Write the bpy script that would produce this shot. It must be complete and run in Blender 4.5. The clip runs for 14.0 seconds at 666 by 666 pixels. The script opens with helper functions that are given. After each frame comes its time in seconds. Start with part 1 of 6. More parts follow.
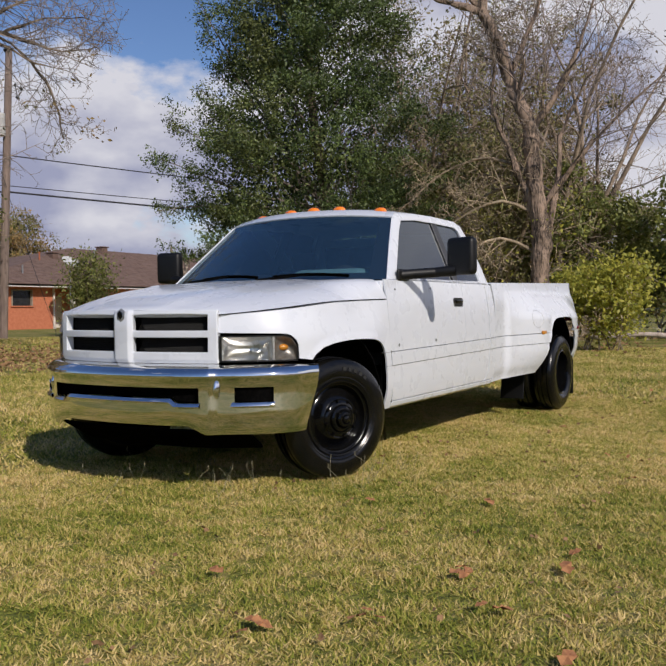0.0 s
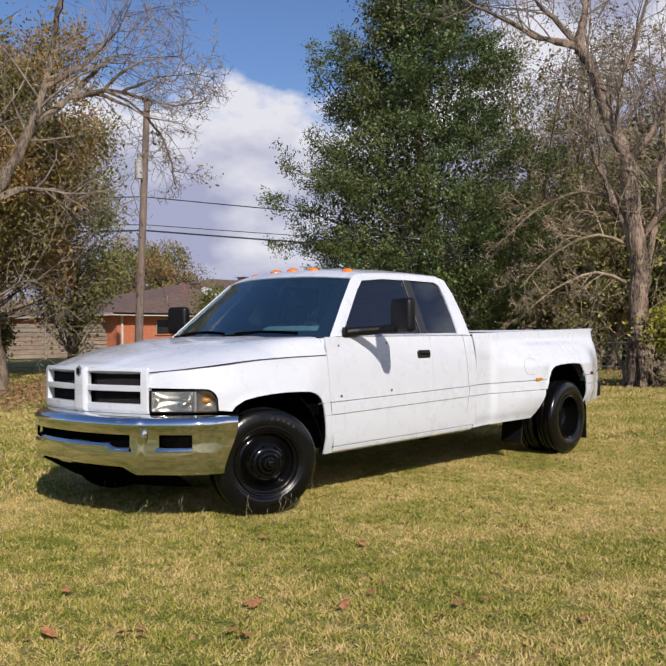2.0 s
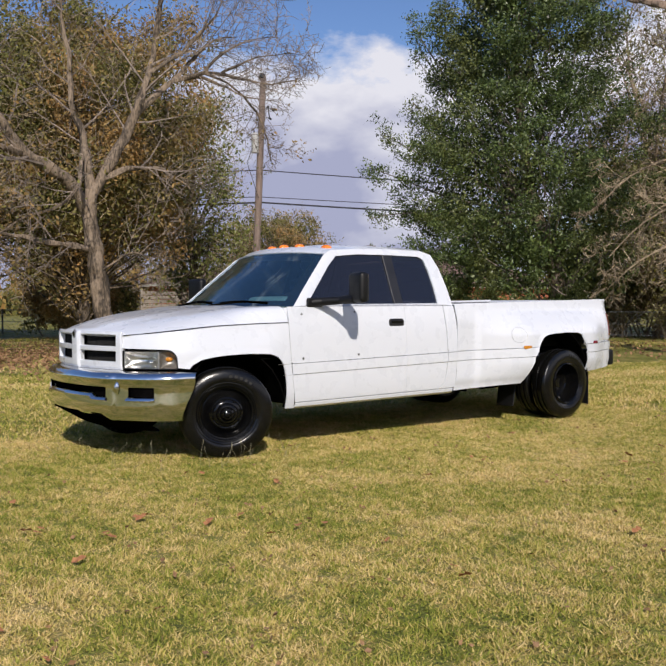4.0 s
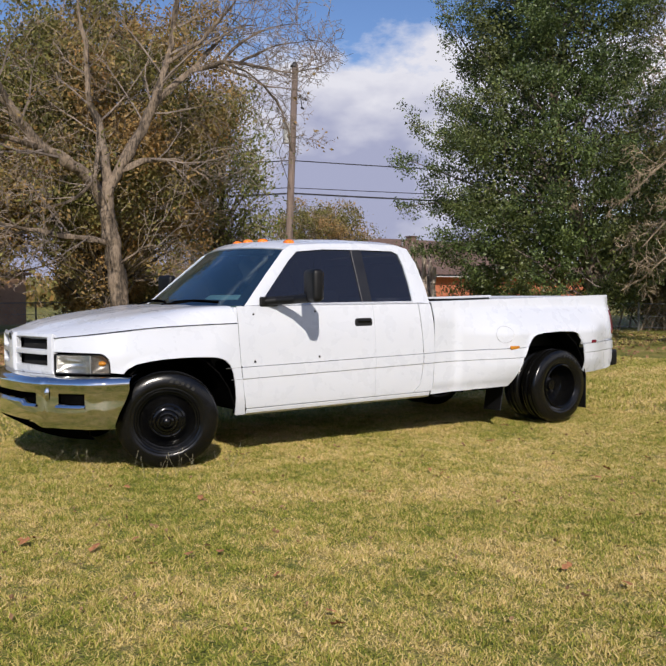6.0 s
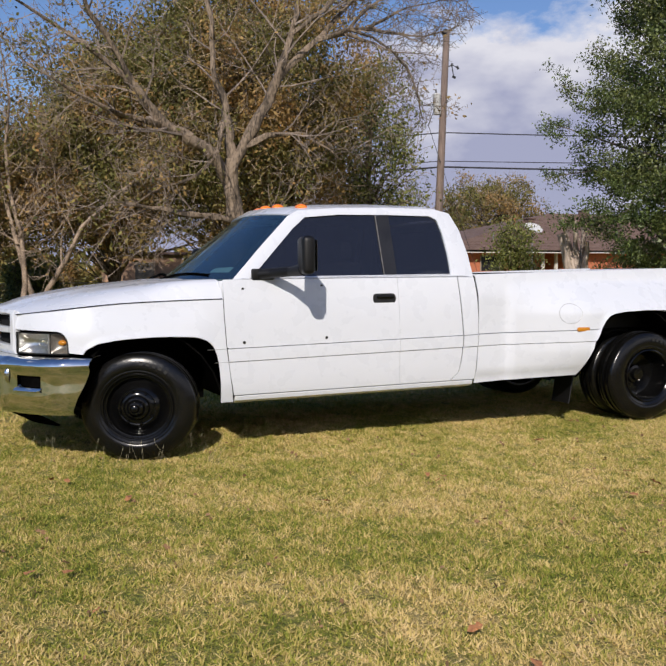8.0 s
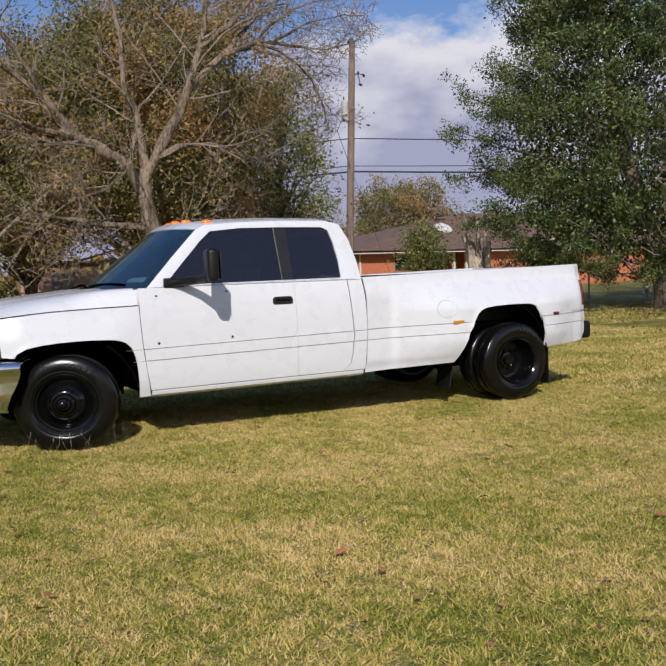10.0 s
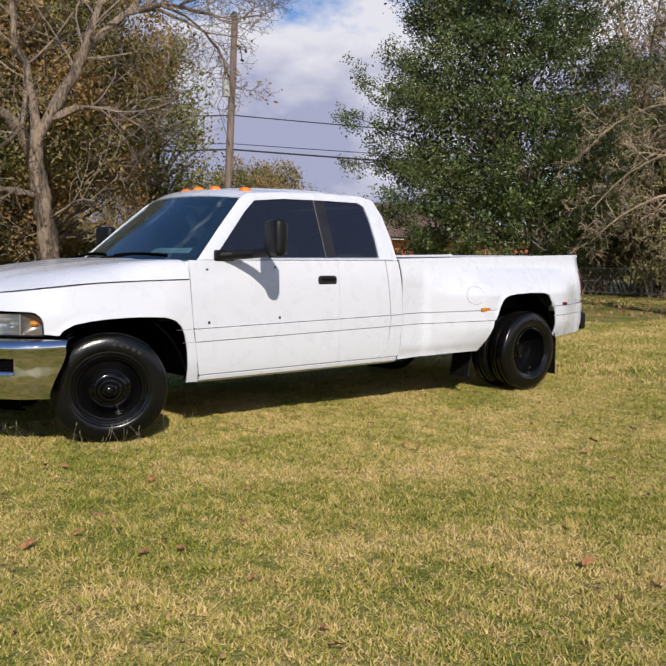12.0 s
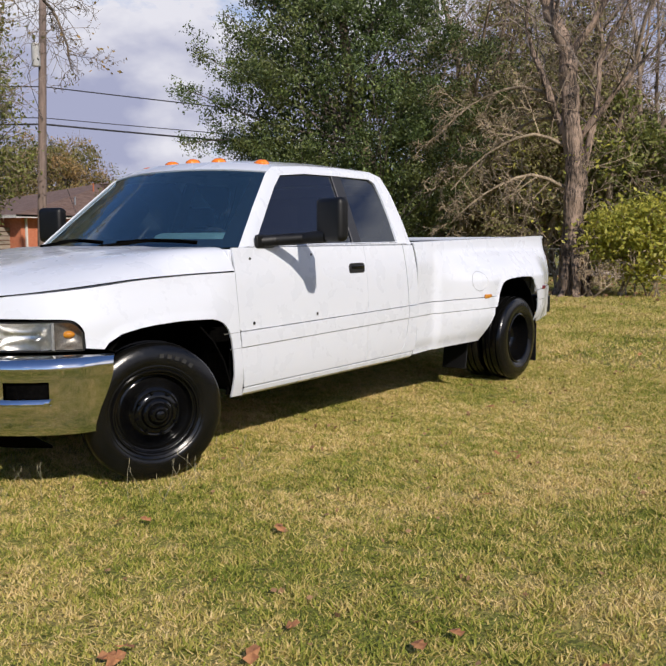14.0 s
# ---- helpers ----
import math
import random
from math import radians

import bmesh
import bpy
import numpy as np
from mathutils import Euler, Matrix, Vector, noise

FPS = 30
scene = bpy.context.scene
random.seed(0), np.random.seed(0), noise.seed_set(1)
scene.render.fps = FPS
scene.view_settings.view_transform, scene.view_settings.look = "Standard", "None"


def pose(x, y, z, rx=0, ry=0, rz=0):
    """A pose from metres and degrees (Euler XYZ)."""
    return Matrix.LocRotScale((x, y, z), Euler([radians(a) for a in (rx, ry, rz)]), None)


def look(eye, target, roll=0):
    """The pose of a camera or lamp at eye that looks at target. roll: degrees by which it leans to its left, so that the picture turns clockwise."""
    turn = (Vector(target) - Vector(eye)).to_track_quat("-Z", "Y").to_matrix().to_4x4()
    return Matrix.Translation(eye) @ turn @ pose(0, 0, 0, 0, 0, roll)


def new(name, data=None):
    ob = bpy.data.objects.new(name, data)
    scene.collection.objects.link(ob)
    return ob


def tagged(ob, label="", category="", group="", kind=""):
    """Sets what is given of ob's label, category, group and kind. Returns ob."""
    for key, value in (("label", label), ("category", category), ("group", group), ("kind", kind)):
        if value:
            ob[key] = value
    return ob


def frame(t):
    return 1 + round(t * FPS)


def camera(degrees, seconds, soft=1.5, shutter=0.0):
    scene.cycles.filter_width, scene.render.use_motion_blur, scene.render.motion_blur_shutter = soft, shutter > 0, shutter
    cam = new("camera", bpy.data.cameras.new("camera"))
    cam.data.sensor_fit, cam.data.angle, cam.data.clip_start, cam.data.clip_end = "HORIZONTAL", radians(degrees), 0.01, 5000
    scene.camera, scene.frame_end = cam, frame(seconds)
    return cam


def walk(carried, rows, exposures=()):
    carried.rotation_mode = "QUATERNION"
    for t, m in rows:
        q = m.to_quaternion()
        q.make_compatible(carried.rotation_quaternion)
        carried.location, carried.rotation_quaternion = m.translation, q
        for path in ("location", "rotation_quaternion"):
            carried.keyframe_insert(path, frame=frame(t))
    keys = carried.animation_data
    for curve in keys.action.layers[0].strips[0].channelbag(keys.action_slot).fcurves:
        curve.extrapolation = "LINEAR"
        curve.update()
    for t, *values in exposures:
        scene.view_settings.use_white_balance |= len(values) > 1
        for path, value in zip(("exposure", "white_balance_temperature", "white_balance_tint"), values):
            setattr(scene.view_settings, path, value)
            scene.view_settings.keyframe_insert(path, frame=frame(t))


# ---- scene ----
cam = camera(42.4, 14.0, 1.8)
PATH = [
    (0, (-4.397, -3.559, 1.043), (-2.663, -2.564, 0.988), -0.6),
    (0.5, (-4.239, -3.813, 1.135), (-2.548, -2.746, 1.098), -0.5),
    (1, (-4.148, -4.200, 1.183), (-2.481, -3.094, 1.185), -0.4),
    (1.5, (-4.180, -4.658, 1.237), (-2.543, -3.508, 1.248), -0.2),
    (2, (-4.106, -5.128, 1.247), (-2.577, -3.839, 1.253), -0.4),
    (2.5, (-4.036, -5.570, 1.251), (-2.532, -4.252, 1.237), -0.6),
    (3, (-3.986, -6.014, 1.294), (-2.529, -4.644, 1.268), -0.7),
    (3.5, (-3.807, -6.400, 1.277), (-2.464, -4.919, 1.225), -0.3),
    (4, (-3.680, -6.751, 1.259), (-2.391, -5.223, 1.191), -0.1),
    (4.2, (-3.624, -6.872, 1.269), (-2.372, -5.314, 1.196), 0.1),
    (6.3, (-2.507, -6.843, 1.328), (-1.333, -5.228, 1.224), -0.7),
    (6.5, (-2.300, -6.786, 1.318), (-1.155, -5.152, 1.190), -1.7),
    (6.6, (-2.174, -6.784, 1.326), (-1.057, -5.131, 1.193), -2.0),
    (6.8, (-2.010, -6.683, 1.334), (-0.921, -5.011, 1.200), -2.1),
    (7, (-1.845, -6.627, 1.321), (-0.797, -4.929, 1.184), -2.3),
    (7.2, (-1.655, -6.560, 1.304), (-0.680, -4.819, 1.169), -2.6),
    (9.3, (-0.934, -7.431, 1.250), (-0.176, -5.585, 1.113), 0.9),
    (9.5, (-1.016, -7.535, 1.269), (-0.219, -5.706, 1.128), 0.9),
    (10, (-1.381, -7.602, 1.284), (-0.392, -5.869, 1.150), -2.1),
    (10.5, (-1.736, -7.478, 1.292), (-0.764, -5.737, 1.130), -1.8),
    (11, (-1.970, -7.105, 1.294), (-0.941, -5.398, 1.124), -0.1),
    (11.5, (-2.330, -6.696, 1.293), (-1.198, -5.055, 1.125), 0.3),
    (12, (-2.517, -6.189, 1.269), (-1.209, -4.686, 1.092), 0.5),
    (12.5, (-2.664, -5.727, 1.255), (-1.172, -4.407, 1.080), 1.2),
    (13, (-2.803, -5.279, 1.257), (-1.259, -4.029, 1.033), 0.2),
    (13.5, (-2.862, -4.804, 1.289), (-1.290, -3.588, 1.062), -0.2),
    (14, (-3.025, -4.301, 1.282), (-1.395, -3.163, 1.065), -0.2),
]
walk(cam, [(t, look(eye, target, roll)) for t, eye, target, roll in PATH], exposures=[(0, -0.24), (0.5, -0.14), (1.0, -0.03), (3.0, 0.0), (7.2, -0.03), (9.5, -0.12), (11.0, -0.05), (12.5, 0.0), (14.0, 0.0)])

# ---- world, sun, exposure ----
SUN_FROM = Vector((-0.24, -0.40, 0.32)).normalized()
world = bpy.data.worlds.new("sky")
scene.world = world
world.use_nodes = True
wn, wl = world.node_tree.nodes, world.node_tree.links
wn.clear()
w_out, w_bg = wn.new("ShaderNodeOutputWorld"), wn.new("ShaderNodeBackground")
sky = wn.new("ShaderNodeTexSky")
sky.sky_type, sky.sun_disc = "NISHITA", False
sky.sun_elevation = math.asin(SUN_FROM.z)
sky.sun_rotation = math.atan2(SUN_FROM.x, SUN_FROM.y)
sky.air_density, sky.dust_density, sky.ozone_density = 1.0, 0.4, 3.0
w_bg.inputs["Strength"].default_value = 0.049
coord = wn.new("ShaderNodeTexCoord")
mapping = wn.new("ShaderNodeMapping")
mapping.inputs["Location"].default_value = (0.35, 0.1, 0.2)
mapping.inputs["Scale"].default_value = (1.0, 1.0, 1.9)
puffs = wn.new("ShaderNodeTexNoise")
puffs.inputs["Scale"].default_value, puffs.inputs["Detail"].default_value = 2.3, 9.0
puffs.inputs["Roughness"].default_value = 0.58
cover = wn.new("ShaderNodeValToRGB")
cover.color_ramp.elements[0].position, cover.color_ramp.elements[1].position = 0.450, 0.512
shade = wn.new("ShaderNodeTexNoise")
shade.inputs["Scale"].default_value, shade.inputs["Detail"].default_value = 3.6, 6.0
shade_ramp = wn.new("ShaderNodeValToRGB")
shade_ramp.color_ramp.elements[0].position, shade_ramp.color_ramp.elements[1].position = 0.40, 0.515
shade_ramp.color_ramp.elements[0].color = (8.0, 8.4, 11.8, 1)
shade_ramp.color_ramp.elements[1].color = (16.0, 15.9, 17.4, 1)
over = wn.new("ShaderNodeMix")
over.data_type = "RGBA"
wl.new(coord.outputs["Generated"], mapping.inputs["Vector"])
wl.new(mapping.outputs["Vector"], puffs.inputs["Vector"])
wl.new(mapping.outputs["Vector"], shade.inputs["Vector"])
split_dir = wn.new("ShaderNodeSeparateXYZ")
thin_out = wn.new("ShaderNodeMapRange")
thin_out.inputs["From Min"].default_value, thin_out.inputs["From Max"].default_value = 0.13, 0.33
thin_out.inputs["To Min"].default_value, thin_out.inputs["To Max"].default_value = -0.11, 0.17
low_haze = wn.new("ShaderNodeMapRange")
low_haze.inputs["From Min"].default_value, low_haze.inputs["From Max"].default_value = 0.12, 0.30
low_haze.inputs["To Min"].default_value, low_haze.inputs["To Max"].default_value = -0.13, 0.07
toward = wn.new("ShaderNodeMath")
toward.operation = "ADD"
deeper = wn.new("ShaderNodeHueSaturation")
deeper.inputs["Saturation"].default_value, deeper.inputs["Value"].default_value = 1.12, 2.35
deeper.inputs["Hue"].default_value = 0.512
fewer = wn.new("ShaderNodeMath")
fewer.operation = "SUBTRACT"
wl.new(coord.outputs["Generated"], split_dir.inputs["Vector"])
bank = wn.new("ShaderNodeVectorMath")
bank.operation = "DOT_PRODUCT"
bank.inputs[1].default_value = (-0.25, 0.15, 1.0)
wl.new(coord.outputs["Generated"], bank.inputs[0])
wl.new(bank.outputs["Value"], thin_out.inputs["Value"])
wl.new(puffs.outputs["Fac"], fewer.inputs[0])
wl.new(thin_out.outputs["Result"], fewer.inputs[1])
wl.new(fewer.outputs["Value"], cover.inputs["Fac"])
wl.new(split_dir.outputs["Z"], low_haze.inputs["Value"])
wl.new(shade.outputs["Fac"], toward.inputs[0])
wl.new(low_haze.outputs["Result"], toward.inputs[1])
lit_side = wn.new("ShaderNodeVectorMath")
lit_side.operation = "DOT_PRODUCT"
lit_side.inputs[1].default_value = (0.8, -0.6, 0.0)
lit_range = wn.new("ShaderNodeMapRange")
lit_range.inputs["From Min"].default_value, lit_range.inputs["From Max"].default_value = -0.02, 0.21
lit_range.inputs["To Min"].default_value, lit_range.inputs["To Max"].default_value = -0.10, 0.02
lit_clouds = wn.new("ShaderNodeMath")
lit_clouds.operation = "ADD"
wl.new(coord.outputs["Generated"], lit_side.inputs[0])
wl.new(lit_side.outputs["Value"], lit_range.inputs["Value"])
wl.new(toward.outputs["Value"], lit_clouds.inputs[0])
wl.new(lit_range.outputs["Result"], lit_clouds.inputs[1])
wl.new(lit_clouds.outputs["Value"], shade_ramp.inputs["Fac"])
wl.new(sky.outputs["Color"], deeper.inputs["Color"])
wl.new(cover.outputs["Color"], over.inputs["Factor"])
wl.new(deeper.outputs["Color"], over.inputs["A"])
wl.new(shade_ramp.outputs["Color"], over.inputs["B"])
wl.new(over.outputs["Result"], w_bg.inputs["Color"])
wl.new(w_bg.outputs["Background"], w_out.inputs["Surface"])

sun_data = bpy.data.lights.new("sun", "SUN")
sun_data.energy, sun_data.angle, sun_data.color = 4.5, radians(0.6), (1.0, 0.915, 0.82)
sun = new("sun", sun_data)
sun.matrix_world = look(SUN_FROM * 60, (0, 0, 0))


# ---- materials ----
def shader(name):
    m = bpy.data.materials.new(name)
    m.use_nodes = True
    return m, m.node_tree.nodes, m.node_tree.links, m.node_tree.nodes["Principled BSDF"]


def surface(name, dark, light, scale, rough, metal=0.0, bump=0.0, bump_scale=60.0, coat=0.0, rough_var=0.1, stretch=(1, 1, 1), island=0.0, spec=0.5, contrast=0.25):
    """Two tones mixed by coarse and fine noise, with a fine bump."""
    m, n, l, b = shader(name)
    tc, mp = n.new("ShaderNodeTexCoord"), n.new("ShaderNodeMapping")
    mp.inputs["Scale"].default_value = stretch
    l.new(tc.outputs["Object"], mp.inputs["Vector"])
    coarse, fine = n.new("ShaderNodeTexNoise"), n.new("ShaderNodeTexNoise")
    for tex, s, d in ((coarse, scale, 4.0), (fine, scale * 9.0, 6.0)):
        tex.inputs["Scale"].default_value, tex.inputs["Detail"].default_value = s, d
        l.new(mp.outputs["Vector"], tex.inputs["Vector"])
    add = n.new("ShaderNodeMath")
    add.operation = "ADD"
    l.new(coarse.outputs["Fac"], add.inputs[0])
    l.new(fine.outputs["Fac"], add.inputs[1])
    half = n.new("ShaderNodeMapRange")
    half.inputs["From Min"].default_value, half.inputs["From Max"].default_value = 1 - contrast, 1 + contrast
    l.new(add.outputs["Value"], half.inputs["Value"])
    fac = half.outputs["Result"]
    if island:
        geo, isl = n.new("ShaderNodeNewGeometry"), n.new("ShaderNodeMix")
        isl.inputs["Factor"].default_value = island
        l.new(fac, isl.inputs["A"])
        l.new(geo.outputs["Random Per Island"], isl.inputs["B"])
        fac = isl.outputs["Result"]
    mix = n.new("ShaderNodeMix")
    mix.data_type = "RGBA"
    mix.inputs["A"].default_value, mix.inputs["B"].default_value = (*dark, 1), (*light, 1)
    l.new(fac, mix.inputs["Factor"])
    l.new(mix.outputs["Result"], b.inputs["Base Color"])
    rr = n.new("ShaderNodeMapRange")
    rr.inputs["To Min"].default_value, rr.inputs["To Max"].default_value = max(0.02, rough - rough_var), min(1, rough + rough_var)
    l.new(fine.outputs["Fac"], rr.inputs["Value"])
    l.new(rr.outputs["Result"], b.inputs["Roughness"])
    b.inputs["Metallic"].default_value = metal
    b.inputs["Coat Weight"].default_value = coat
    b.inputs["Coat Roughness"].default_value = 0.06
    b.inputs["Specular IOR Level"].default_value = spec
    if bump:
        bn, bt = n.new("ShaderNodeBump"), n.new("ShaderNodeTexNoise")
        bt.inputs["Scale"].default_value, bt.inputs["Detail"].default_value = bump_scale, 5.0
        l.new(mp.outputs["Vector"], bt.inputs["Vector"])
        bn.inputs["Strength"].default_value, bn.inputs["Distance"].default_value = bump, 0.02
        l.new(bt.outputs["Fac"], bn.inputs["Height"])
        l.new(bn.outputs["Normal"], b.inputs["Normal"])
    return m


def foliage(name, dark, light, rough=0.55, through_light=0.25, warm=None, other=None):
    """Leaf colours that differ leaf by leaf, with some light passing through."""
    m, n, l, b = shader(name)
    geo, ramp = n.new("ShaderNodeNewGeometry"), n.new("ShaderNodeValToRGB")
    e = ramp.color_ramp.elements
    e[0].color, e[1].color = (*dark, 1), (*light, 1)
    if warm:
        e[1].position = 0.8
        extra = e.new(1.0)
        extra.color = (*warm, 1)
    l.new(geo.outputs["Random Per Island"], ramp.inputs["Fac"])
    tc, tex = n.new("ShaderNodeTexCoord"), n.new("ShaderNodeTexNoise")
    tex.inputs["Scale"].default_value = 0.7
    l.new(tc.outputs["Object"], tex.inputs["Vector"])
    leaf_colour = ramp.outputs["Color"]
    if other:
        ramp2, patch, pick, blend = n.new("ShaderNodeValToRGB"), n.new("ShaderNodeTexNoise"), n.new("ShaderNodeMapRange"), n.new("ShaderNodeMix")
        ramp2.color_ramp.elements[0].color, ramp2.color_ramp.elements[1].color = (*other[0], 1), (*other[1], 1)
        patch.inputs["Scale"].default_value, patch.inputs["Detail"].default_value = 0.45, 4.0
        pick.inputs["From Min"].default_value, pick.inputs["From Max"].default_value = 0.41, 0.54
        blend.data_type = "RGBA"
        l.new(geo.outputs["Random Per Island"], ramp2.inputs["Fac"])
        l.new(tc.outputs["Object"], patch.inputs["Vector"])
        l.new(patch.outputs["Fac"], pick.inputs["Value"])
        l.new(pick.outputs["Result"], blend.inputs["Factor"])
        l.new(leaf_colour, blend.inputs["A"])
        l.new(ramp2.outputs["Color"], blend.inputs["B"])
        leaf_colour = blend.outputs["Result"]
    mul = n.new("ShaderNodeMix")
    mul.data_type, mul.blend_type = "RGBA", "MULTIPLY"
    mul.inputs["Factor"].default_value = 0.5
    l.new(leaf_colour, mul.inputs["A"])
    l.new(tex.outputs["Fac"], mul.inputs["B"])
    l.new(mul.outputs["Result"], b.inputs["Base Color"])
    b.inputs["Roughness"].default_value = rough
    tr, ms = n.new("ShaderNodeBsdfTranslucent"), n.new("ShaderNodeMixShader")
    l.new(mul.outputs["Result"], tr.inputs["Color"])
    ms.inputs["Fac"].default_value = through_light
    l.new(b.outputs["BSDF"], ms.inputs[1])
    l.new(tr.outputs["BSDF"], ms.inputs[2])
    l.new(ms.outputs["Shader"], n["Material Output"].inputs["Surface"])
    return m


def glassy(name, tint, rough=0.02, ior=1.45, shine=(1, 1, 1), haze_tint=None):
    """A thin tinted pane: a clear tinted pass with a mirror reflection by Fresnel."""
    m, n, l, b = shader(name)
    n.remove(b)
    fr, gl, tp, ms = n.new("ShaderNodeFresnel"), n.new("ShaderNodeBsdfGlossy"), n.new("ShaderNodeBsdfTransparent"), n.new("ShaderNodeMixShader")
    fr.inputs["IOR"].default_value = ior
    gl.inputs["Roughness"].default_value = rough
    gl.inputs["Color"].default_value = (*shine, 1)
    tp.inputs["Color"].default_value = (*tint, 1)
    l.new(fr.outputs["Fac"], ms.inputs["Fac"])
    below = tp.outputs["BSDF"]
    if haze_tint:
        # weak diffuse colour: painted haze in place of reflected light on the pane
        df, ad = n.new("ShaderNodeBsdfDiffuse"), n.new("ShaderNodeAddShader")
        df.inputs["Color"].default_value = (*haze_tint, 1)
        l.new(below, ad.inputs[0])
        l.new(df.outputs["BSDF"], ad.inputs[1])
        below = ad.outputs["Shader"]
    l.new(below, ms.inputs[1])
    l.new(gl.outputs["BSDF"], ms.inputs[2])
    l.new(ms.outputs["Shader"], n["Material Output"].inputs["Surface"])
    return m


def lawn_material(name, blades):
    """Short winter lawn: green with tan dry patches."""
    m, n, l, b = shader(name)
    tc = n.new("ShaderNodeTexCoord")
    patch, mid, fine = (n.new("ShaderNodeTexNoise") for _ in range(3))
    for tex, s, d in ((patch, 0.95, 5.0), (mid, 9.0, 6.0), (fine, 38.0, 6.0)):
        tex.inputs["Scale"].default_value, tex.inputs["Detail"].default_value = s, d
        l.new(tc.outputs["Object"], tex.inputs["Vector"])
    a1, a2 = n.new("ShaderNodeMath"), n.new("ShaderNodeMath")
    a1.operation = a2.operation = "ADD"
    swing = n.new("ShaderNodeMath")
    swing.operation = "MULTIPLY_ADD"
    swing.inputs[1].default_value, swing.inputs[2].default_value = 1.9, -0.47
    l.new(patch.outputs["Fac"], swing.inputs[0])
    l.new(swing.outputs["Value"], a1.inputs[0])
    swing2 = n.new("ShaderNodeMath")
    swing2.operation = "MULTIPLY_ADD"
    swing2.inputs[1].default_value, swing2.inputs[2].default_value = 1.5, -0.25
    l.new(mid.outputs["Fac"], swing2.inputs[0])
    l.new(swing2.outputs["Value"], a1.inputs[1])
    l.new(a1.outputs["Value"], a2.inputs[0])
    if blades:
        geo = n.new("ShaderNodeNewGeometry")
        calm = n.new("ShaderNodeMath")
        calm.operation = "MULTIPLY_ADD"
        calm.inputs[1].default_value, calm.inputs[2].default_value = 1.0, -0.06
        l.new(geo.outputs["Random Per Island"], calm.inputs[0])
        l.new(calm.outputs["Value"], a2.inputs[1])
    else:
        l.new(fine.outputs["Fac"], a2.inputs[1])
    rng = n.new("ShaderNodeMapRange")
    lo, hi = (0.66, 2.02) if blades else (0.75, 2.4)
    rng.inputs["From Min"].default_value, rng.inputs["From Max"].default_value = lo, hi
    l.new(a2.outputs["Value"], rng.inputs["Value"])
    ramp = n.new("ShaderNodeValToRGB")
    e = ramp.color_ramp.elements
    # ground tones are darkened: shade between the blades is put into them
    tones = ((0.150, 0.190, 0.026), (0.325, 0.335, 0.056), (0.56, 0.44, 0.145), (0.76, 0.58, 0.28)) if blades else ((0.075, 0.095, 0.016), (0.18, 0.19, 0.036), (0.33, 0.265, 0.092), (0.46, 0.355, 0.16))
    e[0].position, e[0].color = 0.0, (*tones[0], 1)
    e[1].position, e[1].color = 1.0, (*tones[3], 1)
    for p, c in ((0.35, tones[1]), (0.62, tones[2])):
        x = e.new(p)
        x.color = (*c, 1)
    l.new(rng.outputs["Result"], ramp.inputs["Fac"])
    l.new(ramp.outputs["Color"], b.inputs["Base Color"])
    b.inputs["Roughness"].default_value = 0.75
    b.inputs["Specular IOR Level"].default_value = 0.25
    if blades:
        tr, ms = n.new("ShaderNodeBsdfTranslucent"), n.new("ShaderNodeMixShader")
        l.new(ramp.outputs["Color"], tr.inputs["Color"])
        ms.inputs["Fac"].default_value = 0.25
        l.new(b.outputs["BSDF"], ms.inputs[1])
        l.new(tr.outputs["BSDF"], ms.inputs[2])
        l.new(ms.outputs["Shader"], n["Material Output"].inputs["Surface"])
    else:
        bn = n.new("ShaderNodeBump")
        bn.inputs["Strength"].default_value, bn.inputs["Distance"].default_value = 0.9, 0.05
        l.new(fine.outputs["Fac"], bn.inputs["Height"])
        l.new(bn.outputs["Normal"], b.inputs["Normal"])
    return m


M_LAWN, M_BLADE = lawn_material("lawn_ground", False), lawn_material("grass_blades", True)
M_WHITE = surface("white_paint", (0.645, 0.672, 0.728), (0.672, 0.695, 0.745), 0.8, 0.28, coat=0.6, rough_var=0.06)
M_BLACKPAINT = surface("black_gloss", (0.002, 0.002, 0.0022), (0.005, 0.005, 0.005), 6, 0.13, rough_var=0.06, spec=0.4)
M_PLASTIC = surface("black_plastic", (0.0025, 0.0025, 0.003), (0.006, 0.006, 0.0065), 9, 0.48, bump=0.08, bump_scale=300, spec=0.35)
M_PILLAR = surface("satin_black_pillar", (0.010, 0.010, 0.012), (0.020, 0.020, 0.022), 8, 0.38)
M_LETTER = surface("worn_tyre_lettering", (0.006, 0.006, 0.006), (0.022, 0.022, 0.021), 30, 0.7)
M_RUBBER = surface("tyre_rubber", (0.002, 0.002, 0.002), (0.006, 0.0058, 0.0056), 5, 0.22, bump=0.05, bump_scale=180, spec=0.42)
# near-black, no shine: shade of arches, gaps and recesses is in this colour
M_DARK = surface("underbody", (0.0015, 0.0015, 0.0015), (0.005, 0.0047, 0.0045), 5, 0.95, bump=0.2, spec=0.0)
M_CHROME = surface("chrome", (0.80, 0.80, 0.80), (0.88, 0.88, 0.87), 4, 0.05, metal=1.0, rough_var=0.03, bump=0.008, bump_scale=6)
M_REFLECT = surface("lamp_reflector", (0.66, 0.645, 0.63), (0.92, 0.91, 0.89), 30, 0.30, metal=1.0)
M_AMBER = surface("amber_lens", (0.75, 0.16, 0.008), (0.95, 0.26, 0.015), 30, 0.2, coat=0.8)
M_RED = surface("red_lens", (0.10, 0.002, 0.012), (0.17, 0.004, 0.022), 30, 0.2, coat=0.5)
